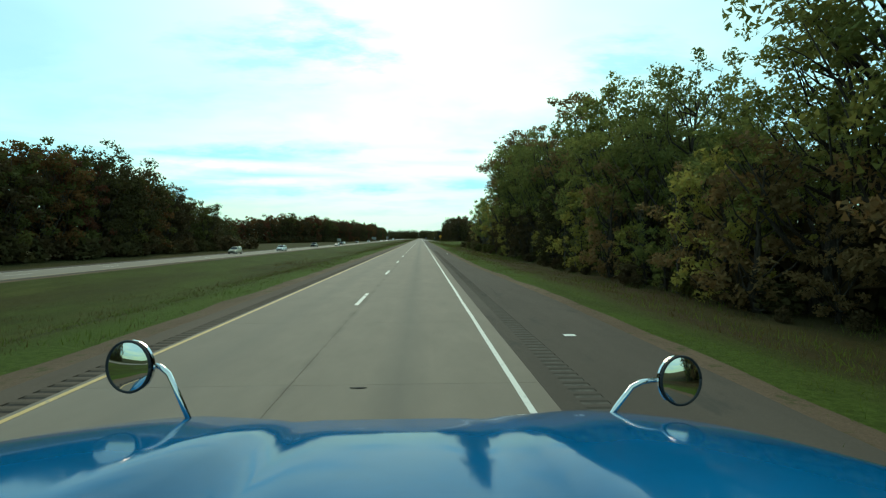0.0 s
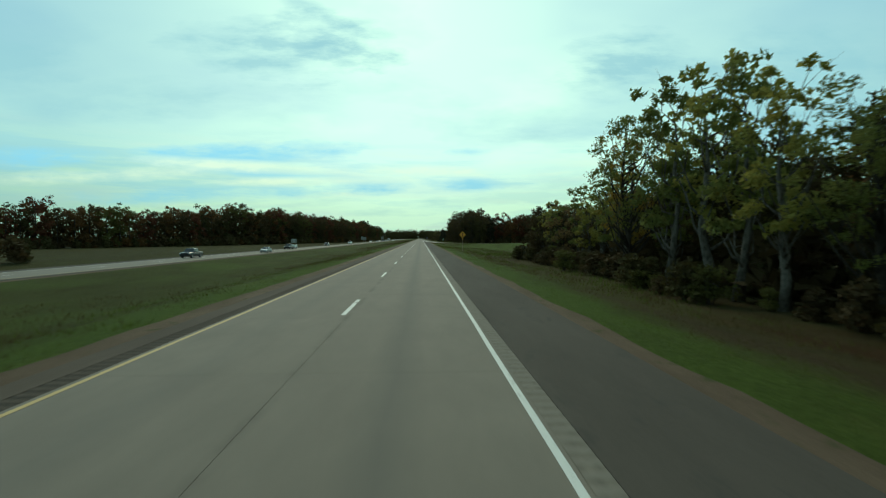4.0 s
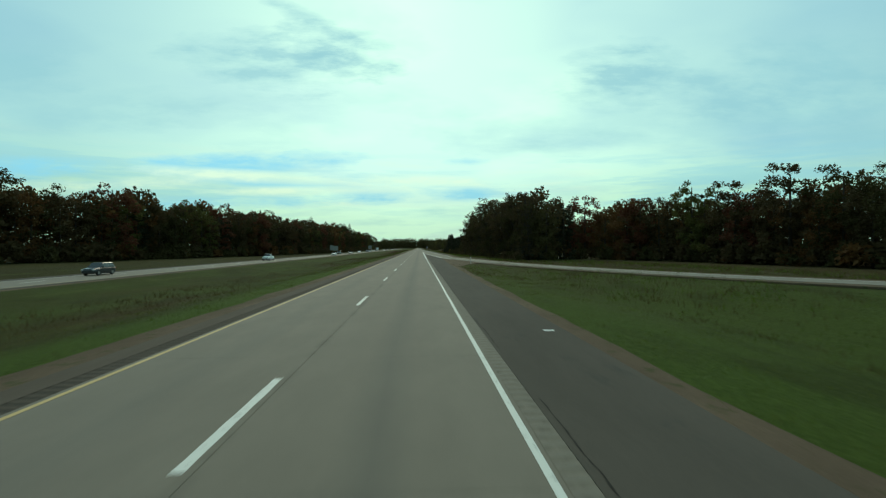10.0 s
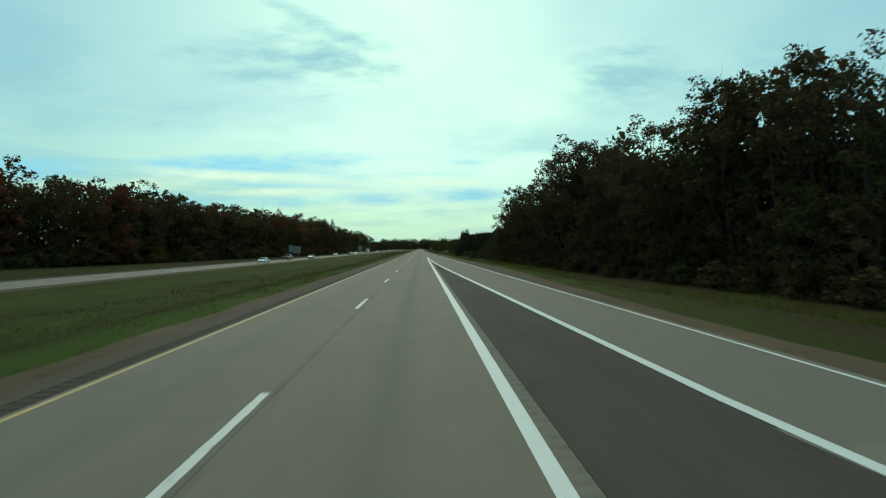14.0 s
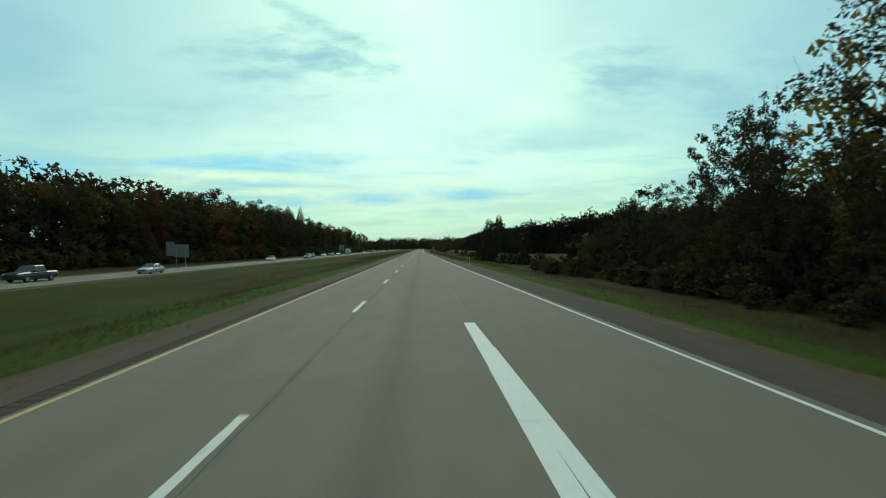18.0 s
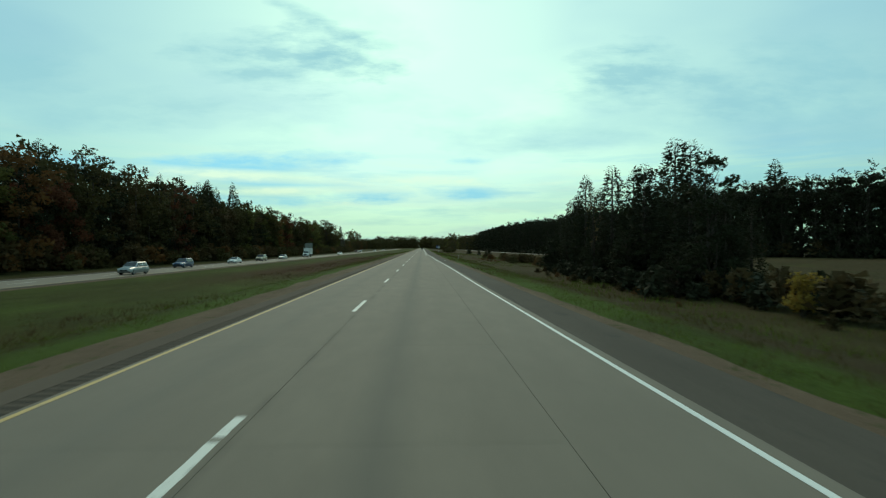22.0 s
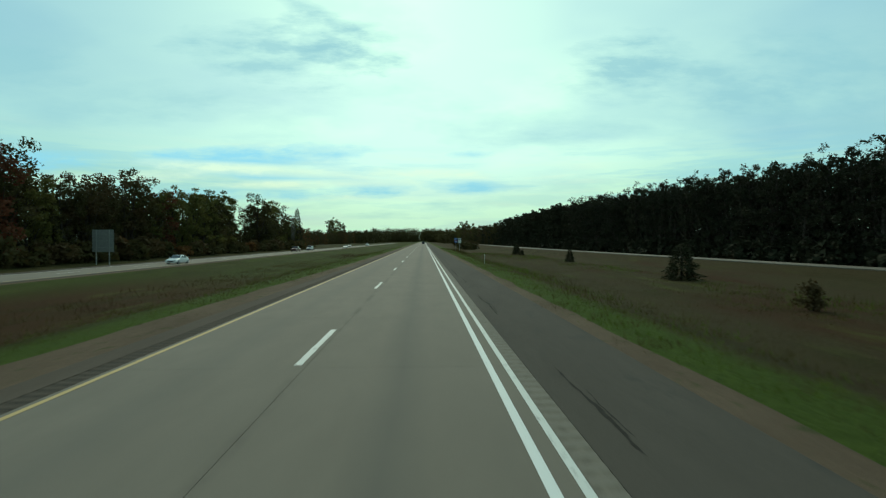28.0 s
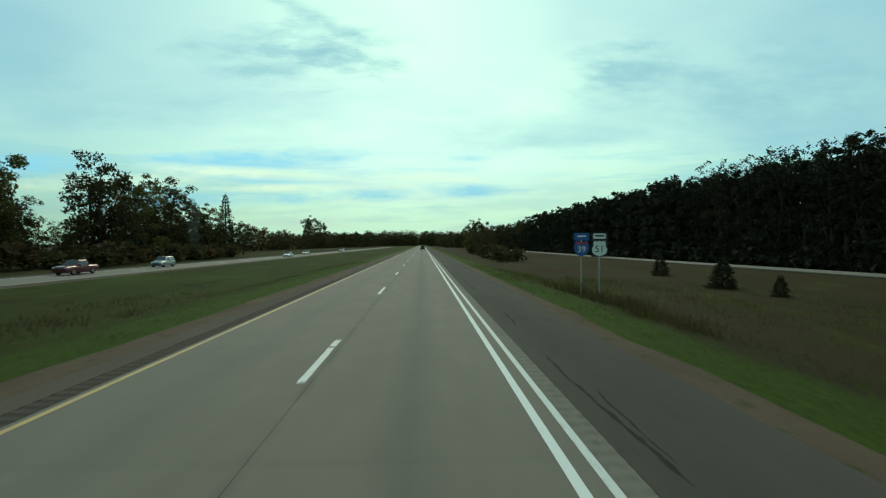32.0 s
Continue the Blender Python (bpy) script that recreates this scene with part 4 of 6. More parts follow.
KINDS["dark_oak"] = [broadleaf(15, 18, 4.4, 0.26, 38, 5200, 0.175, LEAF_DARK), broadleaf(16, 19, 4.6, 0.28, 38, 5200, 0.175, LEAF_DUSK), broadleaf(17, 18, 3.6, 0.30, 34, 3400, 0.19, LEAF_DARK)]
TALL = {"scrub": (8, 7, 8), "dark_oak": (18, 19, 18), "oak": (19, 18, 20, 18), "aspen": (12.5, 11.5, 12), "bare": (14, 15), "far_oak": (17, 16, 18, 16), "far_rust": (15, 15, 16), "pine": (22, 20), "spire": (18, 17), "young": (8.5, 8, 7.5, 7, 8), "jack": (13, 12, 13), "plantation": (16.5, 17.5, 16.5), "sapling": (3.2, 2.8), "deep_oak": (17, 16, 17, 16), "deep_rust": (15, 15, 15), "deep_pine": (16.5, 17.5)}
WORDS = {
    "oak": (("tall dark green oak at the wood's edge", "leafy green roadside tree with a full crown", "large oak with gaps in its dark crown", "brownish tree thinning in autumn at the wood's edge"), "tree"),
    "aspen": (("slender aspen with pale trunk and thin leaves", "young green tree with slim pale trunk", "slender yellowing aspen beside the wood"), "tree"),
    "bare": (("leafless tree with thin upright branches", "dead tree with a few brown leaves"), "tree"),
    "far_oak": (("dark green tree across the highway", "green broad-leaved tree in the wood", "brown autumn tree in the wood", "pale green tree in the wood"), "tree"),
    "far_rust": (("rust-coloured autumn tree in the wood", "yellowing autumn tree in the wood", "red autumn maple in the wood"), "tree"),
    "pine": (("tall white pine with layered branches", "dark pine with open layered crown"), "pine tree"),
    "young": (("olive-yellow young tree leafy to the ground", "brown young tree leafy to the ground", "young olive-green tree leafy to the ground", "young brownish tree leafy to the ground", "young dark green tree at the wood's edge"), "tree"),
    "dark_oak": (("tall dark tree with a lacy crown", "tall dark brown tree at the wood's edge", "slim dark tree with a thin crown"), "tree"),
    "scrub": (("brown young tree leafy to the ground", "young dark green tree at the wood's edge", "dull brown young tree leafy to the ground"), "tree"),
    "jack": (("dark rough-crowned pine with tufted branches", "nearly black slender pine with tufted crown", "dark bushy pine leafy to the ground"), "pine tree"),
    "spire": (("dark pointed spruce with drooping branches", "dark narrow spruce at the wood's edge"), "spruce tree"),
    "plantation": (("dark plantation pine in a dense row", "dark plantation pine in a dense row", "dark plantation pine in a dense row"), "pine tree"),
    "sapling": (("small bushy spruce standing in rough grass", "small rounded spruce in the brown field"), "young spruce"),
}
GROUPS = {"dark_oak": "roadside trees", "scrub": "roadside trees", "young": "roadside trees", "jack": "pines", "oak": "roadside trees", "aspen": "roadside trees", "bare": "roadside trees", "far_oak": "woodland trees", "far_rust": "woodland trees", "pine": "pines", "spire": "spruces", "plantation": "plantation pines", "sapling": "young spruces"}
NAMES = {"jack": "pine_tree", "pine": "pine_tree", "plantation": "pine_tree", "spire": "spruce_tree", "sapling": "young_spruce"}
dice = random.Random(5)


FINE = {"young": "far_oak", "scrub": "far_rust", "dark_oak": "far_oak", "far_oak": "far_oak", "far_rust": "far_rust", "oak": "far_oak", "aspen": "far_oak", "spire": "spire", "pine": "pine", "jack": "jack"}
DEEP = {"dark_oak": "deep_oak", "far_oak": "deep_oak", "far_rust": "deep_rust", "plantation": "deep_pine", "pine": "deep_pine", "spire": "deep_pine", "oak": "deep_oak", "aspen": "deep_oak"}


class Mass:
    """Gathers many trees or bushes into one mesh."""

    def __init__(self, fine=False):
        self.fine = fine
        self.v, self.f, self.mi, self.mats, self.n = [], [], [], [], 0

    def add(self, me, m):
        if not me.get("grid"):
            co = np.empty(len(me.vertices) * 3)
            me.vertices.foreach_get("co", co)
            me.calc_loop_triangles()
            tri = np.empty(len(me.loop_triangles) * 3, dtype=np.int32)
            me.loop_triangles.foreach_get("vertices", tri)
            STORE[me.name] = (co.reshape(-1, 3), tri.reshape(-1, 3))
            me["grid"] = 1
        co, tris = STORE[me.name]
        m = np.array(m)
        self.v.append(co @ m[:3, :3].T + m[:3, 3])
        self.f.append(tris + self.n)
        self.n += len(co)
        mat = me.materials[0]
        if mat not in self.mats:
            self.mats.append(mat)
        self.mi.append(np.full(len(tris), self.mats.index(mat)))

    def make(self, name, label, category):
        v, f, mi = np.concatenate(self.v), np.concatenate(self.f), np.concatenate(self.mi)
        me = bpy.data.meshes.new(name)
        me.vertices.add(len(v))
        me.vertices.foreach_set("co", v.ravel())
        me.loops.add(f.size)
        me.loops.foreach_set("vertex_index", f.ravel().astype(np.int32))
        me.polygons.add(len(f))
        me.polygons.foreach_set("loop_start", np.arange(0, f.size, 3, dtype=np.int32))
        for mat in self.mats:
            me.materials.append(mat)
        me.polygons.foreach_set("material_index", mi.astype(np.int32))
        me.update()
        me.validate()
        return tagged(new(name, me), label, category, kind="stuff")


STORE = {}
STEM = mesh_from("stem", *tube([(0, 0, 0), (0, 0, 14)], [0.28, 0.08], 4), BARK)


def tree(kind, x, y, height, which=None, wide=1.0, z=None, mass=None):
    if mass is not None:
        kind = FINE[kind] if mass.fine else DEEP[kind]
        i = dice.randrange(len(KINDS[kind]))
        s = height / TALL[kind][i]
        w = s * dice.uniform(0.9, 1.2)
        m = Matrix.Translation((x, y, land(x, y) - 0.12)) @ Matrix.Rotation(dice.uniform(0, 6.28), 4, "Z") @ Matrix.Diagonal((w, w, s, 1))
        mass.add(STEM, m @ Matrix.Diagonal((1, 1, TALL[kind][i] / 16, 1)))
        mass.add(KINDS[kind][i][1], m)
        return None
    i = dice.randrange(len(KINDS[kind])) if which is None else which
    trunk, crown = KINDS[kind][i]
    s = height / TALL[kind][i]
    w = s * wide * dice.uniform(0.92, 1.1)
    words, cat = WORDS[kind]
    at = (x, y, (land(x, y) if z is None else z) - 0.12)
    m = Matrix.Translation(at) @ Matrix.Rotation(dice.uniform(0, 6.28), 4, "Z") @ Matrix.Diagonal((w, w, s, 1))
    t = thing(NAMES.get(kind, "tree"), words[i], cat, GROUPS[kind], m=m)
    child("trunk", trunk, t)
    if crown:
        child("crown", crown, t)
    return t


SHRUBS = {
    "green": shrub_mesh(1, 3.0, 1.5, 680, 0.19, LEAF_DARK), "brown": shrub_mesh(2, 2.8, 1.5, 640, 0.19, LEAF_DUSK),
    "pale": shrub_mesh(3, 3.0, 1.4, 1000, 0.14, LEAF_MOSS), "yellow": shrub_mesh(4, 2.6, 1.2, 800, 0.13, LEAF_YELLOW), "rust": shrub_mesh(5, 2.4, 1.5, 800, 0.13, LEAF_RUST),
}
# brush fill; its dark colours also put inner shade between the trunks
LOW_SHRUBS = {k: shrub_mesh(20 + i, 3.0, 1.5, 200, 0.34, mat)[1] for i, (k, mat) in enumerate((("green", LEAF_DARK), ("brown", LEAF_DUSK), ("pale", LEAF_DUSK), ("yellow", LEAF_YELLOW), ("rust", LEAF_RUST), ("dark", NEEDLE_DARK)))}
SHRUB_WORDS = {"green": "dark green bush at the foot of the trees", "brown": "brown leafy bush at the wood's edge", "pale": "pale green bush in rough grass", "yellow": "yellow-green bush in rough grass", "rust": "low reddish bush in the field"}


def shrub(kind, x, y, height, mass=None):
    s = height / 3.0
    w = s * dice.uniform(0.9, 1.5)
    m = Matrix.Translation((x, y, land(x, y) - 0.1)) @ Matrix.Rotation(dice.uniform(0, 6.28), 4, "Z") @ Matrix.Diagonal((w, w, s, 1))
    if mass is not None:
        mass.add(LOW_SHRUBS[kind], m)
        return
    t = thing("bush", SHRUB_WORDS[kind], "bush", "bushes", m=m)
    a, b = SHRUBS[kind]
    child("stem", a, t)
    child("foliage", b, t)


def wood(y0, y1, front, rows, gap, height, mix, step=4.6, side=1, mass=None, keep=0, rear=0.86, first=None, even=(0.80, 1.12)):
    """Rows of trees behind a front line; height is a pair or a function of y. The first rows (keep) are trees of their own, the rest go into the mass."""
    names = [n for n, k in mix for _ in range(k)]
    for r in range(rows):
        y = y0 + dice.uniform(0, step)
        while y < y1:
            h = height(y) if callable(height) else dice.uniform(*height)
            x = (front(y) if callable(front) else front) + side * (r * gap + dice.uniform(-1.2, 1.2))
            tree(dice.choice(names), x, y, h * dice.uniform(*even) * (1.0 if r == 0 else rear[r] if isinstance(rear, tuple) else rear), mass=mass if r >= keep else first)
            y += step * dice.uniform(0.7, 1.3)


def thicket(y0, y1, front, step, heights, mix, jitter=1.2, mass=None):
    names = [n for n, k in mix for _ in range(k)]
    y = y0
    while y < y1:
        x = (front(y) if callable(front) else front) + dice.uniform(-jitter, jitter)
        shrub(dice.choice(names), x, y, dice.uniform(*heights), mass)
        y += step * dice.uniform(0.6, 1.4)


def line(*pts):
    return lambda y: on_line(pts, y)


# right-hand wood at the start
woods_right, woods_near, woods_left, front_left, brush, plantation = Mass(), Mass(True), Mass(), Mass(True), Mass(), Mass()
tall1 = line((-12, 22), (19, 21.5), (22, 13), (34, 14), (38, 16), (42, 17.5), (53, 19.5), (65, 21.5), (79, 21), (100, 22), (114, 22))
wood(-12, 107, line((-12, 22), (60, 23), (113, 22)), 3, 4.6, lambda y: tall1(y) * dice.uniform(0.95, 1.12), (("oak", 9), ("aspen", 1)), 5.2, mass=woods_right, keep=2)
wood(-5, 112, 34, 2, 6, lambda y: tall1(y) * 0.85, (("far_oak", 5), ("far_rust", 1)), 5, mass=woods_right)
wood(-8, 60, line((-8, 20.5), (60, 20.2)), 1, 3, lambda y: min(tall1(y) * 0.9, dice.uniform(5, 13)), (("young", 1),), 3.2, keep=1)
wood(60, 113, line((60, 20.6), (113, 20.4)), 1, 3, lambda y: dice.uniform(4, 11), (("scrub", 3), ("young", 1)), 3.0, keep=1)
for k in range(11):
    tree("bare", dice.uniform(19.2, 21.0), 32 + 7 * k + dice.uniform(-2, 2), dice.uniform(5, 9), 0, 0.55)
thicket(-6, 114, line((-6, 19.4), (114, 19.2)), 2.6, (0.9, 2.2), (("green", 2), ("brown", 5), ("pale", 1)))
wood(92, 106, 22, 3, 2.8, (20, 23), (("oak", 1),), 3.4, keep=2, mass=woods_near)
thicket(-6, 116, 25, 1.8, (3, 6.0), (("green", 3), ("brown", 3)), mass=brush)
# lower young wood after it
wood(116, 196, line((117, 21), (196, 23)), 2, 4.0, lambda y: on_line(((116, 12.8), (142, 14.5), (153, 14), (160, 11.5), (172, 9.5), (196, 8.7)), y) + dice.uniform(-1, 1), (("aspen", 6), ("young", 2), ("oak", 1)), 3.4, keep=1, mass=woods_near)
wood(118, 192, 31, 2, 5, (9, 12), (("far_oak", 4), ("far_rust", 2)), 4.4, mass=woods_right)
thicket(115, 198, line((115, 18.5), (198, 20)), 2.4, (1.3, 3.0), (("green", 3), ("brown", 3), ("pale", 2)))
thicket(115, 196, 24, 2.0, (2.5, 4.5), (("green", 3), ("brown", 3), ("pale", 1)), mass=brush)
wood(174, 199, line((174, 23), (199, 22)), 3, 3.0, (6, 9), (("scrub", 1),), 2.3, keep=1, mass=woods_near)
thicket(172, 200, 22, 1.0, (1.5, 3.0), (("dark", 1), ("brown", 1)), 2.2, mass=brush)
# back woods behind the slip road
back = line((225, 104), (300, 92), (345, 84), (400, 72), (432, 50))
wood(225, 432, back, 3, 5.5, (16.5, 21), (("far_oak", 6), ("far_rust", 4)), 5.0, mass=woods_right, keep=1, first=woods_near)
wood(235, 470, lambda y: back(y) + 24, 2, 6, (18, 22), (("far_oak", 6), ("far_rust", 1), ("pine", 1)), 5.5, mass=woods_right)
thicket(225, 430, lambda y: back(y) - 4, 2.6, (2.5, 5.5), (("green", 3), ("brown", 3), ("rust", 1)), mass=brush)
tree("far_rust", 93, 320, 24.5, 2, 1.15)
for x, y, h, i in ((22.5, 17.5, 21, 0), (24, 12, 22, 2)):
    tree("oak", x, y, h, i, 1.15)
# wood beside the joining lane
near2 = line((412, 34), (440, 31), (480, 28), (546, 27), (572, 25))
tall2 = line((412, 17), (420, 19), (430, 20.5), (440, 18.5), (447, 19.5), (456, 18), (462, 21.5), (482, 21.5), (490, 18.5), (497, 19), (507, 19), (515, 16.5), (521, 12.5), (531, 10.5), (537, 9), (545, 8), (556, 6.5), (572, 4.5))
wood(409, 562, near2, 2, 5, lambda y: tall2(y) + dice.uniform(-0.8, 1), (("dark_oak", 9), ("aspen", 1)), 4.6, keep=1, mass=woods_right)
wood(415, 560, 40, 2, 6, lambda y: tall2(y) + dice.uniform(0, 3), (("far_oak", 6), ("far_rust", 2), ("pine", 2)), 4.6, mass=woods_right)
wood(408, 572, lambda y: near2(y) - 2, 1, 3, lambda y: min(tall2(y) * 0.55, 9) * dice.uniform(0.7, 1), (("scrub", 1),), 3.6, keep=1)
thicket(406, 570, lambda y: near2(y) - 4, 2.5, (1.2, 3.0), (("green", 4), ("brown", 4)))
thicket(410, 568, lambda y: near2(y) + 3, 1.5, (3, 7), (("dark", 3), ("brown", 2), ("green", 1)), mass=brush)
tree("pine", 38.3, 476.5, 25)
tree("pine", 41, 486, 23)
tree("dark_oak", 33.5, 428, 22, 1)
for x, y, h, i in ((33.5, 464, 23, 0), (36, 471, 24, 1), (34, 479, 23, 0)):
    tree("dark_oak", x, y, h, i, 1.15)
for x, y, h in ((33.7, 417.6, 19), (35.5, 420, 17), (33, 423, 15), (35, 433, 16), (34, 497, 19), (33, 501, 20), (35, 505, 19)):
    tree("bare", x, y, h, 1, 0.8)
for x, y, h in ((31, 527, 16.5), (33, 531, 17), (30.5, 534, 15.5)):
    tree("dark_oak", x, y, h, 2, 0.72)
for x, y, h in ((28, 543, 11.5), (29, 551, 10.5), (31, 556, 10)):
    tree("jack", x, y, h)
# rough field with a clump of trees
for y, h in ((633, 12.6), (636.5, 13.6), (640, 14.6), (643.5, 12.8), (646, 13.6), (649.5, 13.2), (652.5, 14.2), (661, 12.6), (665.5, 15), (668, 12.5), (672, 12), (676, 10.8), (681, 9.6)):
    tree("jack", 25.2 + (y - 633) * 0.04 + dice.uniform(-0.8, 1.2), y, h, wide=0.95)
for k in range(9):
    tree("jack", dice.uniform(27.5, 31), 637 + k * 5 + dice.uniform(-1.5, 1.5), dice.uniform(8, 12.5), wide=0.95)
for k in range(46):
    tree("jack", dice.uniform(22.5, 27.0) + k * 0.06, 633 + k * 1.22 + dice.uniform(-1, 1), dice.uniform(4, 6.8), 2, 1.45)
for k in range(30):
    tree("jack", dice.uniform(27, 33), 634 + k * 1.8 + dice.uniform(-1, 1), dice.uniform(5.5, 9), mass=woods_near)
tree("bare", 23, 652, 11.5, 1, 0.7)
thicket(626, 682, line((626, 20), (682, 23)), 5, (0.6, 1.3), (("brown", 3), ("rust", 1)))
thicket(592, 640, line((592, 27), (640, 25)), 0.8, (1.2, 2.9), (("brown", 2), ("dark", 3)), 2.6, mass=brush)
thicket(630, 690, line((630, 22), (690, 28)), 0.7, (1.4, 2.6), (("dark", 1),), 2.0, mass=brush)
thicket(594, 634, line((594, 27), (634, 24)), 5.5, (0.6, 1.6), (("green", 3), ("brown", 4), ("yellow", 1), ("rust", 1)), 4)
thicket(700, 790, line((700, 25), (790, 30)), 9, (1.0, 2.8), (("green", 2), ("brown", 2), ("rust", 3), ("yellow", 1)), 6)
for _ in range(14):
    shrub(dice.choice(("green", "brown", "brown")), dice.uniform(26.5, 33), dice.uniform(722, 752), dice.uniform(1.6, 3.3))
for _ in range(16):
    shrub("rust", dice.uniform(22, 30), dice.uniform(738, 775), dice.uniform(0.5, 1.0))
for _ in range(12):
    shrub(dice.choice(("rust", "rust", "rust", "brown")), dice.uniform(33, 47), dice.uniform(733, 766), dice.uniform(1.3, 2.6))

shrub("rust", 24, 566, 2.6)
shrub("rust", 26.5, 569, 2.2)
shrub("yellow", 24, 621, 3.2)
shrub("yellow", 48, 739, 4.6)
tree("sapling", 25.5, 597, 4.4)
for x, y, h in ((31, 809, 4.2), (32.5, 856, 2.8), (32, 911, 3.2), (32, 903, 2.0), (35, 930, 3.0), (27, 770, 2.0)):
    tree("sapling", x, y, h, wide=1.3 if h > 2.9 else 1.1)
far_line = line((560, 175), (640, 160), (705, 145), (745, 105), (784, 78), (800, 72))
far_tall = line((560, 27), (705, 27.5), (760, 25), (800, 20))
wood(560, 715, far_line, 3, 5, far_tall, (("far_oak", 4), ("plantation", 6)), 3.6, mass=plantation, even=(0.88, 1.06))
wood(715, 800, far_line, 4, 3.2, far_tall, (("plantation", 1),), 2.7, mass=plantation, keep=1, rear=0.97, even=(0.92, 1.05))
thicket(560, 800, lambda y: far_line(y) - 1, 2.2, (3, 6), (("dark", 3), ("brown", 1)), mass=brush)
tree("spire", 117, 750, 32, 0, 1.35)
tree("spire", 150, 742, 29, 1, 1.3)
tree("aspen", 73, 795, 21, 2, 1.7)
plantation_tall = line((786, 21.5), (800, 21), (836, 20.5), (890, 22), (1000, 24), (1150, 24))
wood(786, 985, 69, 3, 3.4, plantation_tall, (("plantation", 1),), 2.5, mass=plantation, keep=1, rear=0.97, even=(0.92, 1.05))
wood(985, 1150, 69, 3, 3.6, plantation_tall, (("plantation", 1),), 2.5, mass=plantation, rear=0.95, even=(0.92, 1.05))
thicket(790, 1150, 67.5, 1.7, (3, 6), (("dark", 1),), mass=brush)
wood(1150, 1420, 66, 2, 6, (19, 22), (("plantation", 1), ("far_oak", 1)), 5, mass=plantation)
for x, y, h in ((39, 1205, 22), (44, 1216, 23), (36, 1222, 20), (40, 1238, 21), (33, 1140, 13), (36, 1130, 14), (38, 1150, 12), (34, 1165, 13), (31, 1090, 9), (34, 1100, 10), (36, 1110, 9)):
    tree("far_oak", x, y, h)
thicket(985, 1100, line((985, 25), (1100, 27)), 3, (2, 5), (("green", 4), ("brown", 3)), 4, mass=brush)

# woods across the median
wood(-30, 190, -66, 3, 6, line((-30, 22), (98, 22.5), (118, 23.5), (139, 20.5), (152, 17), (165, 15.5), (172, 9), (190, 7)), (("far_oak", 7), ("far_rust", 2)), 5.4, -1, woods_left, 1, 0.95, even=(0.90, 1.10))
thicket(-30, 192, -61.5, 2.6, (2.5, 5.5), (("green", 3), ("brown", 3), ("pale", 1)), mass=brush)
left2 = line((190, -170), (260, -145), (310, -124), (360, -105), (410, -93), (460, -82), (510, -72), (600, -66), (700, -65))
tall_left = line((185, 16), (345, 16.5), (390, 21), (430, 22), (470, 19.5), (545, 18), (600, 19), (690, 19.5))
wood(185, 430, left2, 3, 5, lambda y: tall_left(y) + dice.uniform(-1.5, 2.5), (("far_oak", 4), ("far_rust", 8)), 5.0, -1, woods_left, 1, 0.98, front_left)
wood(430, 690, left2, 3, 6, lambda y: tall_left(y) + dice.uniform(-1.5, 2), (("far_oak", 5), ("far_rust", 5), ("pine", 1)), 5.0, -1, woods_left, 1, (1, 1.02, 1.18), front_left)
thicket(190, 690, lambda y: left2(y) + 4.5, 3.0, (2.5, 5.5), (("green", 3), ("brown", 3), ("rust", 1)), mass=brush)
wood(690, 815, -66, 3, 6, (19, 23), (("far_oak", 5), ("spire", 2), ("far_rust", 1), ("pine", 1)), 5.0, -1, woods_left, 1, 1.08, front_left)
thicket(690, 1030, -60, 2.8, (2.5, 5.5), (("green", 3), ("brown", 3), ("rust", 1)), mass=brush)
tree("spire", -96, 725, 32, 0, 1.4)
tree("spire", -70, 786, 29)
tree("spire", -73, 778, 26)
for x, y, h in ((-72, 768, 27), (-70, 757, 25), (-72, 749, 26), (-69, 763, 24), (-74, 773, 28)):
    tree("spire", x, y, h, None, 1.35)
wood(815, 905, -66, 3, 6, (17.5, 20.5), (("far_oak", 6), ("far_rust", 1)), 5.0, -1, woods_left, 1)
for x, y, h in ((-67, 913, 21), (-69, 921, 20), (-76, 948, 24), (-80, 958, 25), (-72, 980, 26), (-75, 1000, 24), (-78, 1023, 26), (-74, 1040, 19)):
    tree("far_oak", x, y, h, wide=1.1)
    tree("far_oak", x - 3.5, y + 3, h * 0.84, wide=1.2)
    tree("far_oak", x + 1, y + 6, h * 0.6, wide=1.3)
tree("spire", -74, 1057, 24)
for k in range(5):
    tree("bare", -61 - 1.5 * k, 1000 + 4.5 * k, 17, 0, 0.35)
wood(905, 1050, -84, 2, 6, (9, 12), (("far_oak", 6), ("far_rust", 1)), 5, -1, woods_left)
wood(1050, 1420, -92, 2, 8, (11, 16), (("far_oak", 6), ("far_rust", 2)), 7, -1, woods_left)
for x, y, h in ((-98, 1310, 31), (-104, 1322, 30), (-95, 1335, 28)):
    tree("far_oak", x, y, h)
woods_right.make("woodland", "dense dark autumn woodland behind the roadside trees", "woodland")
woods_near.make("woodland", "second rows of dark roadside trees", "woodland")
front_left.make("woodland", "front row of dark autumn trees across the highway", "woodland")
woods_left.make("woodland", "dense green and rust autumn woodland across the highway", "woodland")
plantation.make("pine_plantation", "dense dark pine plantation behind the brown field", "woodland")
brush.make("undergrowth", "tangled green and brown undergrowth, darkened to fill the woods' inner shade", "undergrowth")


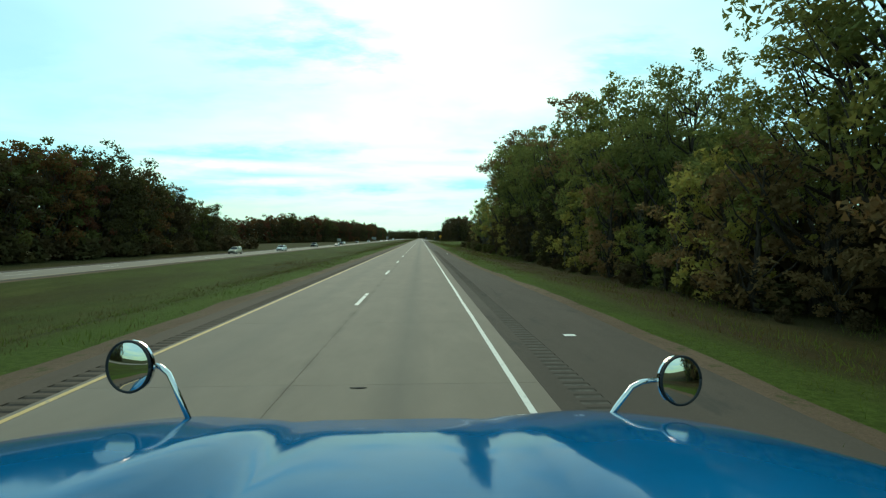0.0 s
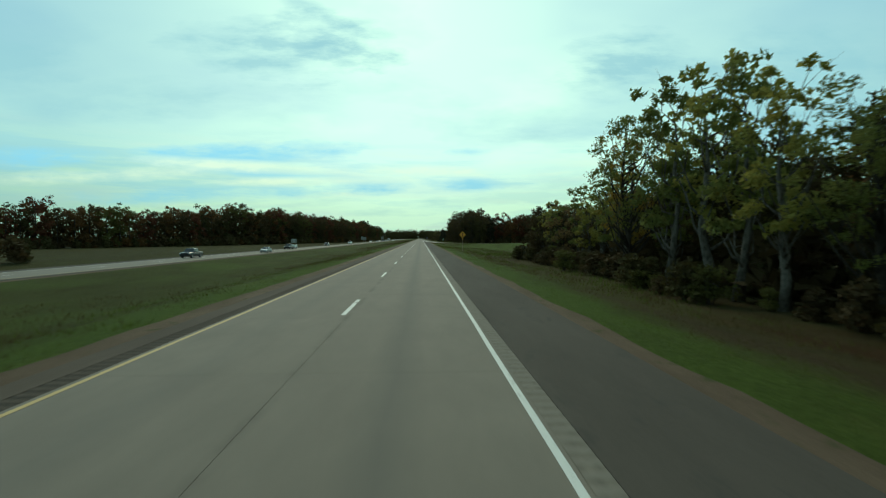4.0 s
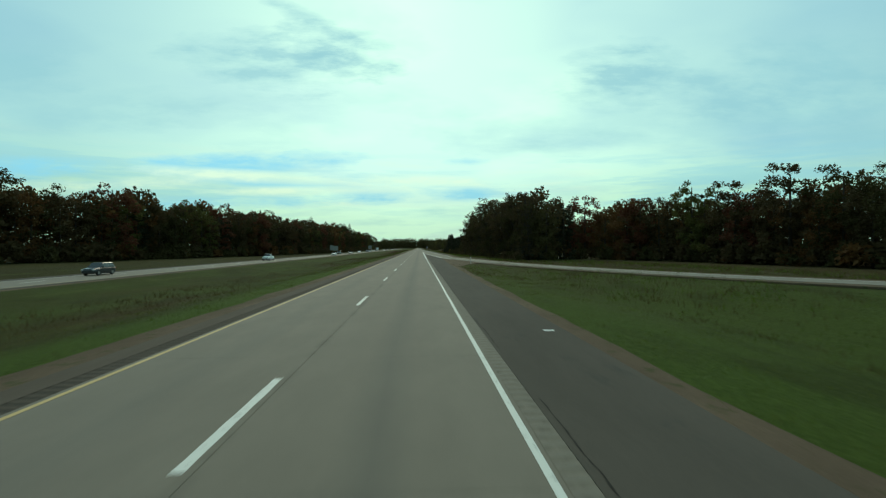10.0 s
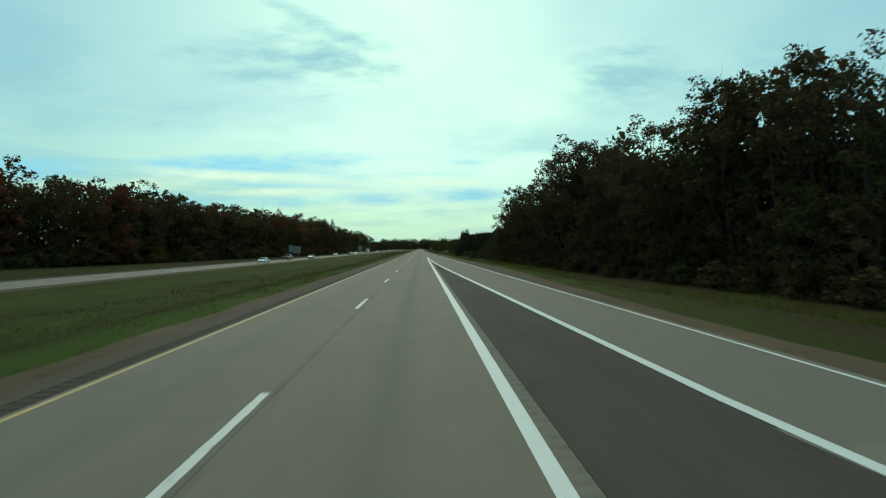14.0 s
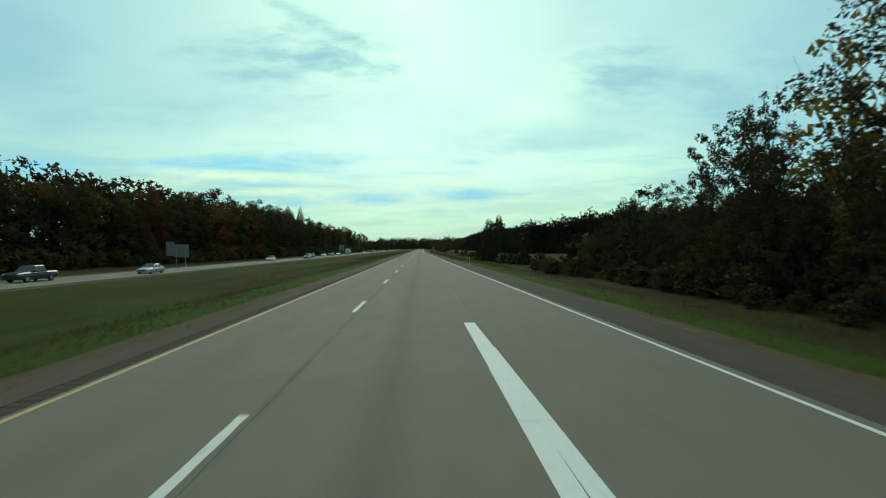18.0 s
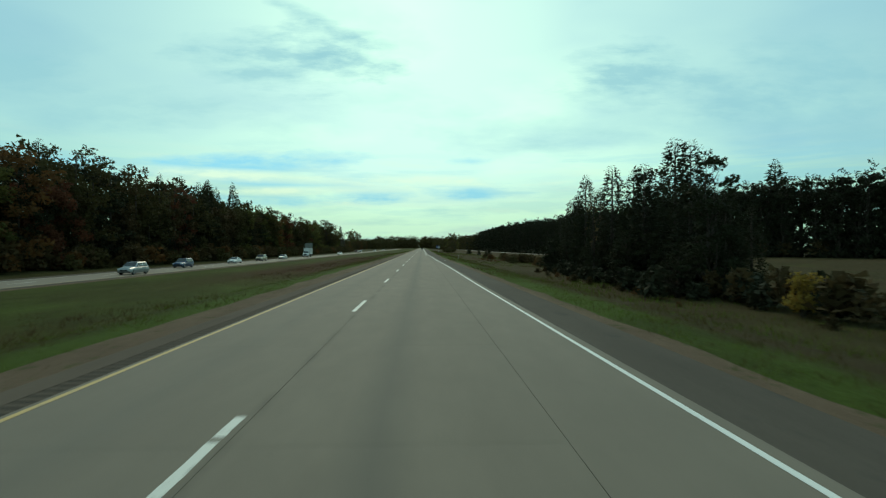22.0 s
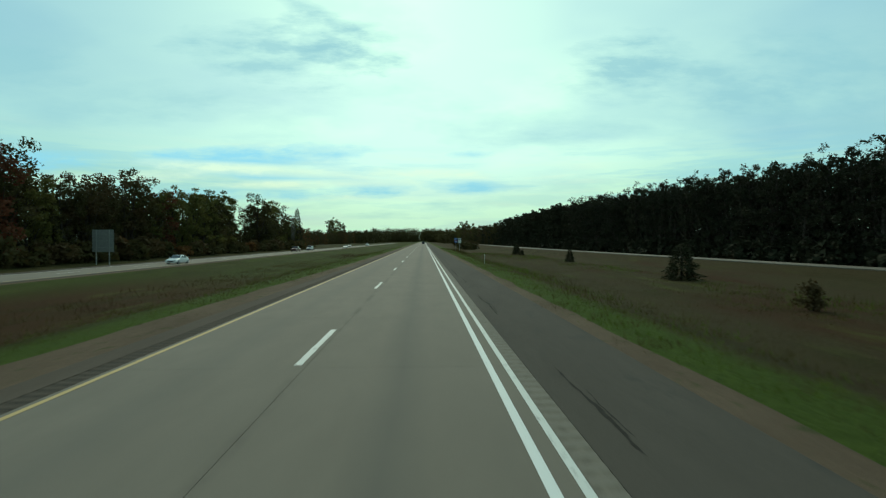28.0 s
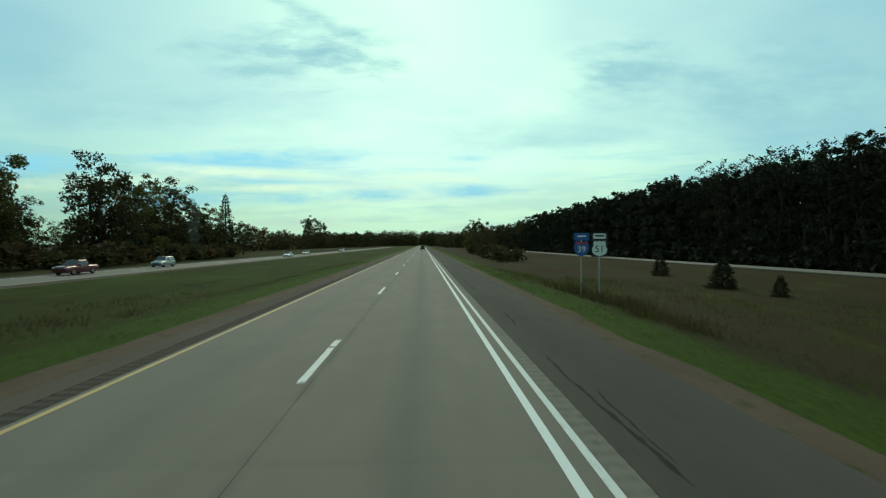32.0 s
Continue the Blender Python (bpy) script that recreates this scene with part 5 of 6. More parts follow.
def far_wood(name, x0, x1, y0, y1, count, heights, seed, label):
    """A distant wood as one mesh of rounded ragged crowns."""
    rnd = np.random.default_rng(seed)
    v, f = [], []
    for _ in range(count):
        x, y, h = rnd.uniform(x0, x1), rnd.uniform(y0, y1), rnd.uniform(*heights)
        cs = [(x + rnd.normal() * 2, y + rnd.normal() * 2, h * (0.12 + 0.75 * k / 4) - 1.3, h * 0.22, 1.0) for k in range(5)]
        lv, lf = leaves(cs, 90, 1.7, rnd)
        b = len(v)
        v += lv
        f += [[i + b for i in q] for q in lf]
    tagged(new(name, mesh_from(name, v, f, LEAF_DARK)), label, "woodland", kind="stuff")


far_wood("far_woodland", -420, 420, 2150, 2300, 420, (15, 24), 3, "distant dark woodland closing the road's end")
far_wood("far_woodland", -130, 130, 1960, 2080, 330, (24, 34), 8, "distant wooded rise across the road's vanishing line")
far_wood("far_woodland", 30, 90, 1420, 2150, 230, (13, 19), 4, "distant dark woodland beside the highway")
far_wood("far_woodland", -130, -70, 1420, 2150, 230, (13, 19), 6, "distant dark woodland across the highway")

# ---- grass ----


def tufts(name, label, mats, y0, y1, x_lo, x_hi, density, tall, seed, blades=7, spread_by=0.28):
    """Clumps of bent blades over a band of ground, as one mesh."""
    rnd = np.random.default_rng(seed)
    xs_, ys_ = [], []
    y = y0
    while y < y1:
        a = x_lo(y) if callable(x_lo) else x_lo
        b = x_hi(y) if callable(x_hi) else x_hi
        n = rnd.poisson(max(0.0, (b - a) * 4 * density))
        xs_ += list(a + (b - a) * rnd.random(n))
        ys_ += list(y + 4 * rnd.random(n))
        y += 4
    px, py = np.array(xs_), np.array(ys_)
    pz = np.array([land(u, w) for u, w in zip(px, py)])
    n = len(px)
    patchy = np.array([noise.noise(Vector((u * 0.07, w * 0.03, seed))) for u, w in zip(px, py)])
    scale = np.clip(0.75 + 0.9 * patchy, 0.35, 1.6) * tall * (0.6 + 0.8 * rnd.random(n))
    cx = np.repeat(px, blades) + rnd.normal(size=n * blades) * spread_by
    cy = np.repeat(py, blades) + rnd.normal(size=n * blades) * spread_by
    cz = np.repeat(pz, blades) - 0.03
    h = np.repeat(scale, blades) * (0.6 + 0.6 * rnd.random(n * blades))
    ang = rnd.random(n * blades) * 6.283
    w = 0.006 + 0.035 * h
    ux, uy = np.cos(ang) * w, np.sin(ang) * w
    lx, ly = rnd.normal(size=n * blades) * h * 0.4, rnd.normal(size=n * blades) * h * 0.4
    v = np.stack([np.stack([cx - ux, cy - uy, cz], 1), np.stack([cx + ux, cy + uy, cz], 1), np.stack([cx + lx, cy + ly, cz + h], 1)], 1).reshape(-1, 3)
    f = np.arange(len(v)).reshape(-1, 3)
    me = bpy.data.meshes.new(name)
    me.vertices.add(len(v))
    me.vertices.foreach_set("co", v.ravel())
    me.loops.add(f.size)
    me.loops.foreach_set("vertex_index", f.ravel().astype(np.int32))
    me.polygons.add(len(f))
    me.polygons.foreach_set("loop_start", np.arange(0, f.size, 3, dtype=np.int32))
    for m in mats:
        me.materials.append(m)
    pick = np.repeat((rnd.random(n) + patchy * 0.6 > 0.62).astype(np.int32), blades) if len(mats) > 1 else np.zeros(len(f), np.int32)
    me.polygons.foreach_set("material_index", pick)
    me.update()
    me.validate()
    tagged(new(name, me), label, "grass", kind="stuff")


def verge_edge(y):
    return (edge_at(y) if 385 < y < 760 else 4.36) + margin(y)


tufts("verge_grass", "short bright green grass along the gravel shoulder", (GRASS, DRYGRASS), 0, 205, verge_edge, lambda y: verge_edge(y) + 3.0, 2.4, 0.17, 1, 16, 0.34)
tufts("verge_grass", "short bright green grass towards the slip road", (GRASS, DRYGRASS), 205, 345, verge_edge, 14.0, 1.6, 0.17, 10, 16, 0.34)
tufts("field_grass", "tall rough brown grass before the wood", (DRYGRASS, GRASS), 0, 205, lambda y: verge_edge(y) + 2.6, 14.0, 1.1, 0.34, 11, 16, 0.45)
tufts("verge_grass", "short green grass along the joining lane and shoulder", (GRASS, DRYGRASS), 395, 925, lambda y: max(verge_edge(y), 9.5 if y < 430 else 0), lambda y: verge_edge(y) + 3.4, 2.2, 0.17, 2, 16, 0.34)
tufts("field_grass", "tall brown and green grass and weeds in the ditch", (DRYGRASS, GRASS), 0, 345, 14.0, 24, 0.8, 0.36, 3, 16, 0.5)
tufts("field_grass", "tall dry brown grass of the rough field", (DRYGRASS, GRASS), 545, 925, lambda y: verge_edge(y) + 3.0, 34, 0.7, 0.36, 4, 14, 0.5)
tufts("field_grass", "tall dry weeds round the route sign posts", (DRYGRASS,), 880, 894, 10.6, 13.5, 2.0, 0.55, 12, 16, 0.4)
tufts("median_grass", "green and brown grass of the wide median", (GRASS, DRYGRASS), 0, 935, -13.5, -5.2, 1.1, 0.17, 5, 14, 0.4)
tufts("median_weeds", "taller brown weeds in the median ditch", (DRYGRASS, REDGRASS), 0, 935, -22, -13, 0.5, 0.32, 6, 12, 0.5)
tufts("slip_grass", "green grass between slip road and highway", (GRASS, DRYGRASS), 205, 345, 14.5, lambda y: max(14.5, on_line(((205, 45), (256, 40), (275, 32), (296, 24), (318, 17), (345, 10.5)), y)), 0.8, 0.20, 7, 14, 0.45)

tufts("field_grass", "tall olive and brown grass beyond the slip road", (DRYGRASS, GRASS), 300, 412, lambda y: on_line(((300, 36), (318, 29), (340, 23), (362, 19), (386, 16.5), (412, 15)), y), lambda y: on_line(((300, 78), (345, 68), (400, 50), (412, 32)), y), 0.5, 0.55, 8, 14, 0.5)
tufts("field_grass", "tall dull grass at the foot of the dark wood", (DRYGRASS, GRASS), 412, 545, lambda y: verge_edge(y) + 5.5, lambda y: near2(y) - 4, 0.7, 0.42, 9, 14, 0.45)

# ---- signs and posts ----


def plate(outline, thick=0.006):
    """A flat sign plate in the x-z plane, facing -y, from its outline."""
    bm = bmesh.new()
    front = [bm.verts.new((x, -thick / 2, z)) for x, z in outline]
    backs = [bm.verts.new((x, thick / 2, z)) for x, z in outline]
    bm.faces.new(front)
    bm.faces.new(list(reversed(backs)))
    n = len(outline)
    for i in range(n):
        bm.faces.new((front[i], backs[i], backs[(i + 1) % n], front[(i + 1) % n]))
    bmesh.ops.recalc_face_normals(bm, faces=bm.faces[:])
    return bm


def rounded(w, h, r, cx=0.0, cz=0.0, seg=4):
    pts = []
    for sx, sz, a0 in ((1, 1, 0), (-1, 1, 90), (-1, -1, 180), (1, -1, 270)):
        for k in range(seg + 1):
            a = radians(a0 + 90 * k / seg)
            pts.append((cx + sx * (w / 2 - r) + r * math.cos(a), cz + sz * (h / 2 - r) + r * math.sin(a)))
    return pts


def turned(pts, deg, cz):
    c, s = math.cos(radians(deg)), math.sin(radians(deg))
    return [(x * c - (z - cz) * s, cz + x * s + (z - cz) * c) for x, z in pts]


def merge_sign(x, y):
    g = land(x, y)
    t = thing("merge_sign", "yellow diamond merge sign with black arrow on a wooden post", "road sign", m=Matrix.Translation((x, y, g)))
    cz = 3.02 - g
    part("post", box((0.10, 0.10, 4.1), (0, 0.06, 1.95), 0.008), WOOD, t, "weathered square wooden post")
    part("panel", plate(turned(rounded(0.93, 0.93, 0.05, 0, cz), 45, cz)), SIGN_YELLOW, t, "yellow reflective diamond panel")
    ring = bmesh.new()
    outer, inner = turned(rounded(0.89, 0.89, 0.05, 0, cz), 45, cz), turned(rounded(0.86, 0.86, 0.045, 0, cz), 45, cz)
    a = [ring.verts.new((u, -0.0045, w)) for u, w in outer]
    b = [ring.verts.new((u, -0.0045, w)) for u, w in inner]
    for i in range(len(a)):
        j = (i + 1) % len(a)
        ring.faces.new((a[i], a[j], b[j], b[i]))
    part("border", ring, SIGN_BLACK, t)
    arrow = [(-0.045, -0.40), (0.045, -0.40), (0.045, -0.20), (0.14, -0.36), (0.21, -0.31), (0.045, -0.04), (0.045, 0.16), (0.14, 0.16), (0, 0.42), (-0.14, 0.16), (-0.045, 0.16)]
    part("arrow", plate([(u, cz + w) for u, w in arrow], 0.004), SIGN_BLACK, t, "black merging arrow", m=Matrix.Translation((0, -0.006, 0)))
    part("small_plate", plate(turned(rounded(0.24, 0.24, 0.03, 0, cz - 0.80), 45, cz - 0.80)), SIGN_YELLOW, t, "small yellow diamond below the sign")
    for dz in (-0.3, 0.3):
        part("bolt", disc(0.012, 0.02, (0, -0.008, cz + dz), "y", 8), STEEL, t)


merge_sign(10.27, 202.6)


def bars(parent, x0, z0, w, h, n, mat, y=-0.006):
    for i in range(n):
        part("bar", box((w, 0.003, h * 0.45), (x0, y, z0 - i * h)), mat, parent)


def mile_post(x, y):
    g = land(x, y)
    t = thing("mile_marker", "tall green mile marker panel on a thin steel post", "road sign", m=Matrix.Translation((x, y, g)))
    h = 2.3 - g
    part("post", box((0.055, 0.03, h), (0, 0.02, h / 2 - 0.05), 0.006), SIGN_GREEN, t, "thin green steel post")
    part("panel", plate(rounded(0.28, 0.74, 0.03, 0, h - 0.37)), SIGN_GREEN, t, "green panel with white marks")
    bars(t, 0, h - 0.12, 0.16, 0.17, 4, SIGN_WHITE)


mile_post(9.5, 267)


def delineator(x, y, h=1.15):
    g = land(x, y)
    t = thing("delineator_post", "short roadside delineator post with white reflector", "marker post", "delineator posts", m=Matrix.Translation((x, y, g)))
    part("post", box((0.06, 0.03, h), (0, 0, h / 2 - 0.05), 0.006), STEEL, t)
    part("reflector", disc(0.045, 0.012, (0, -0.022, h - 0.14), "y", 14), SIGN_WHITE, t, "round white reflector")


for x, y in ((10.1, 345), (9.6, 560), (10.2, 700), (9.4, 812)):
    delineator(x, y)


def shield_us(cz):
    half = [(0, 0.44), (0.16, 0.40), (0.26, 0.46), (0.36, 0.34), (0.34, 0.18), (0.44, -0.02), (0.42, -0.22), (0.28, -0.36), (0.12, -0.40), (0, -0.46)]
    return [(x, cz + z) for x, z in half] + [(-x, cz + z) for x, z in reversed(half[1:-1])]


def shield_i(cz):
    half = [(0, 0.38), (0.12, 0.36), (0.22, 0.42), (0.32, 0.43), (0.40, 0.28), (0.44, 0.05), (0.40, -0.16), (0.24, -0.36), (0, -0.46)]
    return [(x, cz + z) for x, z in half] + [(-x, cz + z) for x, z in reversed(half[1:-1])]


def lettered(body, size, at, mat, parent):
    m = Matrix.Translation(at) @ Matrix.Rotation(radians(90), 4, "X")
    child("lettering", text_mesh(body, size, mat), parent, m)


def route_signs(x, y):
    g = land(x, y)
    for dx, num, blue in ((-0.52, "39", True), (0.52, "51", False)):
        t = thing("route_sign", "blue interstate shield numbered 39 on a post" if blue else "white highway shield numbered 51 on black panel", "road sign", "route signs", m=Matrix.Translation((x + dx, y + (0 if blue else -0.02), g)))
        cz = 2.16 - g
        part("post", box((0.075, 0.05, cz + 1.0), (0, 0.05, (cz + 1.0) / 2 - 0.3), 0.006), STEEL, t, "galvanised steel post")
        if blue:
            part("panel", plate(shield_i(cz)), SIGN_BLUE, t, "blue interstate shield")
            part("crown_band", plate([(u * 0.93, cz + (w - cz) * 0.93) for u, w in shield_i(cz) if w - cz > 0.22], 0.004), SIGN_RED, t, "red band across the shield's top", m=Matrix.Translation((0, -0.006, 0)))
            lettered(num, 0.50, (0, -0.009, cz - 0.06), SIGN_WHITE, t)
            part("banner", plate(rounded(0.88, 0.44, 0.03, 0, cz + 0.68)), SIGN_BLUE, t, "small blue direction banner")
            bars(t, 0, cz + 0.71, 0.5, 0.2, 1, SIGN_WHITE)
        else:
            part("panel", plate(rounded(0.95, 0.95, 0.04, 0, cz)), SIGN_BLACK, t, "black square panel")
            part("shield", plate(shield_us(cz), 0.004), SIGN_WHITE, t, "white highway shield", m=Matrix.Translation((0, -0.006, 0)))
            lettered(num, 0.56, (0, -0.010, cz - 0.04), SIGN_BLACK, t)
            part("banner", plate(rounded(0.95, 0.46, 0.03, 0, cz + 0.715)), SIGN_BLACK, t, "black direction banner with a white field")
            part("banner_field", plate(rounded(0.74, 0.30, 0.02, 0, cz + 0.715), 0.004), SIGN_WHITE, t, "white field of the banner", m=Matrix.Translation((0, -0.006, 0)))
            bars(t, 0, cz + 0.735, 0.56, 0.2, 1, SIGN_BLACK, -0.011)


route_signs(11.75, 891)


def board(x, y, w, h, foot, label, second=None):
    """A sign across the median, seen from behind: bare metal sheet, stiffeners and posts."""
    g = land(x, y)
    t = thing("sign_board", label, "road sign", "signs seen from behind", m=Matrix.Translation((x, y, g)))
    n = max(1, round(w / 1.2))
    for i in range(n):
        part("sheet", box((w / n - 0.012, 0.025, h), (-w / 2 + (i + 0.5) * w / n, 0.06, foot + h / 2), 0.005), ALU, t)
    for k in (0.2, 0.5, 0.8):
        part("stiffener", box((w, 0.05, 0.07), (0, 0.02, foot + h * k)), STEEL, t)
    for s in (-0.3, 0.3):
        part("post", box((0.14, 0.14, foot + h), (s * w, -0.08, (foot + h) / 2 - 0.1), 0.01), STEEL if w > 3 else WOOD, t)
    if second:
        sx, sw, sh, sz = second
        part("side_sheet", box((sw, 0.025, sh), (sx, 0.10, foot + sz + sh / 2), 0.005), ALU, t, "smaller bluish sheet beside the main one")


board(-48.6, 310, 2.2, 1.5, 2.0, "small metal sign seen from behind on wooden posts")
board(-54, 606, 3.5, 3.0, 2.2, "large grey metal sign seen from behind on two posts", (-2.6, 1.9, 3.3, 0.3))
board(-55, 846, 3.8, 4.0, 2.3, "large grey metal sign seen from behind on two posts")

# white squares painted on the shoulders
for x, y in ((6.1, 12.3), (6.35, 77), (-4.2, 226), (6.3, 286), (-4.2, 682), (6.4, 681)):
    tagged(new("painted_square", mesh_from("painted_square", [(x - 0.15, y - 0.11, 0.004), (x + 0.15, y - 0.11, 0.004), (x + 0.155, y + 0.11, 0.004), (x - 0.15, y + 0.12, 0.004)], [(0, 1, 2, 3)], NEW_PAINT)), "small white square painted on the asphalt shoulder", "road marking", "painted squares", "structure")

# ---- vehicles ----


def loft(sections, corner=0.12):
    """A closed body through rounded cross-sections (y, half width below, half width above, bottom, top)."""
    bm = bmesh.new()
    rings = []
    for y, w0, w1, z0, z1 in sections:
        c = min(corner, (z1 - z0) * 0.4)
        pts = [(-w0 + c, z0), (w0 - c, z0), (w0, z0 + c), ((w0 + w1) / 2 + 0.02, (z0 + z1) / 2), (w1, z1 - c), (w1 - c * 1.2, z1), (-w1 + c * 1.2, z1), (-w1, z1 - c), (-(w0 + w1) / 2 - 0.02, (z0 + z1) / 2), (-w0, z0 + c)]
        rings.append([bm.verts.new((x, y, z)) for x, z in pts])
    for a, b in zip(rings, rings[1:]):
        for i in range(len(a)):
            j = (i + 1) % len(a)
            bm.faces.new((a[i], a[j], b[j], b[i]))
    bm.faces.new(rings[0])
    bm.faces.new(list(reversed(rings[-1])))
    bmesh.ops.recalc_face_normals(bm, faces=bm.faces[:])
    return bm


def quad_pane(pts, thick=0.012):
    bm = bmesh.new()
    n = (Vector(pts[1]) - Vector(pts[0])).cross(Vector(pts[2]) - Vector(pts[0])).normalized() * thick
    a = [bm.verts.new(p) for p in pts]
    b = [bm.verts.new(Vector(p) - n) for p in pts]
    bm.faces.new(a)
    bm.faces.new(list(reversed(b)))
    for i in range(len(a)):
        j = (i + 1) % len(a)
        bm.faces.new((a[j], a[i], b[i], b[j]))
    return bm


def wheels(t, spots, r, w, rim=0.62, drop=0.0):
    for x, y in spots:
        ty = part("wheel", disc(r, w, (0, 0, 0), "x", 22, 0.03), RUBBER, t, "black tyre", m=Matrix.Translation((x, y, r - drop)))
        s = 1 if x > 0 else -1
        part("rim", disc(r * rim, 0.04, (s * (w / 2 - 0.005), 0, 0), "x", 16, 0.008), RIM, ty)


def car(kind, colour, label, x, y, z, group="oncoming vehicles"):
    """A car that faces -y. The body is lofted, the windows are panes set into the cabin."""
    p = PAINTS[colour]
    t = thing({"pickup": "pickup_truck", "suv": "suv", "sedan": "car"}[kind], label, {"pickup": "pickup truck", "suv": "suv", "sedan": "car"}[kind], group, m=Matrix.Translation((x, y, z)))
    if kind == "sedan":
        L, W, belt, roof, r = 4.8, 0.91, 0.93, 1.45, 0.33
        body = [(-2.38, 0.70, 0.66, 0.30, 0.60), (-2.25, 0.86, 0.80, 0.22, 0.74), (-1.5, 0.91, 0.86, 0.18, 0.86), (-0.9, 0.91, 0.88, 0.18, 0.93), (1.3, 0.91, 0.88, 0.18, 0.97), (2.05, 0.90, 0.84, 0.22, 0.98), (2.38, 0.78, 0.72, 0.34, 0.86)]
        cab = ((-0.95, 0.93), (-0.15, 1.42), (0.95, 1.42), (1.75, 0.97))
    elif kind == "suv":
        L, W, belt, roof, r = 4.75, 0.95, 1.08, 1.75, 0.37
        body = [(-2.35, 0.74, 0.70, 0.36, 0.72), (-2.22, 0.90, 0.84, 0.28, 0.92), (-1.4, 0.95, 0.90, 0.24, 1.03), (-0.9, 0.95, 0.92, 0.24, 1.08), (1.7, 0.95, 0.92, 0.24, 1.10), (2.2, 0.93, 0.90, 0.28, 1.10), (2.38, 0.84, 0.80, 0.40, 0.98)]
        cab = ((-1.05, 1.07), (-0.35, 1.70), (1.75, 1.72), (2.22, 1.09))
    else:
        L, W, belt, roof, r = 5.7, 0.99, 1.16, 1.88, 0.40
        body = [(-2.85, 0.80, 0.76, 0.42, 0.86), (-2.72, 0.95, 0.90, 0.34, 1.06), (-1.7, 0.99, 0.94, 0.30, 1.14), (-1.1, 0.99, 0.96, 0.30, 1.16), (1.1, 0.99, 0.96, 0.30, 1.16), (2.7, 0.99, 0.96, 0.36, 1.16), (2.84, 0.95, 0.92, 0.42, 1.12)]
        cab = ((-1.2, 1.15), (-0.5, 1.82), (0.85, 1.84), (1.1, 1.15))
    part("body", loft(body), p, t, smooth=False)
    (ya, za), (yb, zb), (yc, zc), (yd, zd) = cab
    w0, w1 = W - 0.07, W - 0.20
    part("cabin", loft([(ya, w0, w0 - 0.02, za - 0.05, za), (yb, w0, w1, za - 0.05, zb), (yc, w0, w1, za - 0.05, zc), (yd, w0, w0 - 0.02, za - 0.05, zd)], 0.08), p, t)
    mid = (yb + yc) / 2

    def side(s, y0, y1, y2, y3):
        e = 0.012
        k = 0.86
        lo, hi = za + 0.03, za + (zb - za) * k
        return [(s * (w0 + e), y0, lo), (s * (w0 + e), y1, lo), (s * (w0 + (w1 - w0) * k + e), y2, hi), (s * (w0 + (w1 - w0) * k + e), y3, hi)]

    for s in (-1, 1):
        part("side_window", quad_pane(side(s, ya + 0.28, mid - 0.05, mid - 0.05, yb + 0.05)), GLASS, t)
        part("side_window", quad_pane(side(s, mid + 0.05, yd - 0.30, yc - 0.05, mid + 0.05)), GLASS, t)
        part("headlight", box((0.30, 0.10, 0.14), (s * (W - 0.24), body[0][0] + 0.06, body[1][4] - 0.13), 0.03), LAMP, t)
        part("tail_light", box((0.22, 0.08, 0.18), (s * (W - 0.18), body[-1][0] - 0.02, body[-2][4] - 0.16), 0.02), TAIL, t)
        part("door_mirror", box((0.20, 0.12, 0.14), (s * (W + 0.05), ya + 0.42, za + 0.10), 0.03), p if kind != "pickup" else TRIM, t)
    e = 0.014
    part("windscreen", quad_pane([(-w0 + 0.08, ya + 0.06 - e, za + 0.04), (w0 - 0.08, ya + 0.06 - e, za + 0.04), (w1 - 0.06, yb - 0.04 - e, zb - 0.04 + e), (-w1 + 0.06, yb - 0.04 - e, zb - 0.04 + e)]), GLASS, t)
    part("rear_window", quad_pane([(w0 - 0.10, yd - 0.05 + e, zd + 0.04), (-w0 + 0.10, yd - 0.05 + e, zd + 0.04), (-w1 + 0.08, yc + 0.05 + e, zc - 0.05), (w1 - 0.08, yc + 0.05 + e, zc - 0.05)]), GLASS, t)
    part("grille", box((W * 1.0, 0.06, 0.18), (0, body[0][0] + 0.01, body[0][4] - 0.10), 0.02), TRIM, t, "black grille")
    part("bumper", box((W * 1.8, 0.16, 0.16), (0, body[0][0] + 0.07, body[0][3] + 0.06), 0.04), p if kind == "sedan" else TRIM, t)
    ax = L * 0.31
    wheels(t, [(s * (W - 0.13), q * ax) for s in (-1, 1) for q in (-1, 1)], r, 0.24)
    if kind == "pickup":
        part("load_bed", box((1.66, 1.45, 0.02), (0, 1.95, 1.165)), TRIM, t, "dark load bed")
    return t


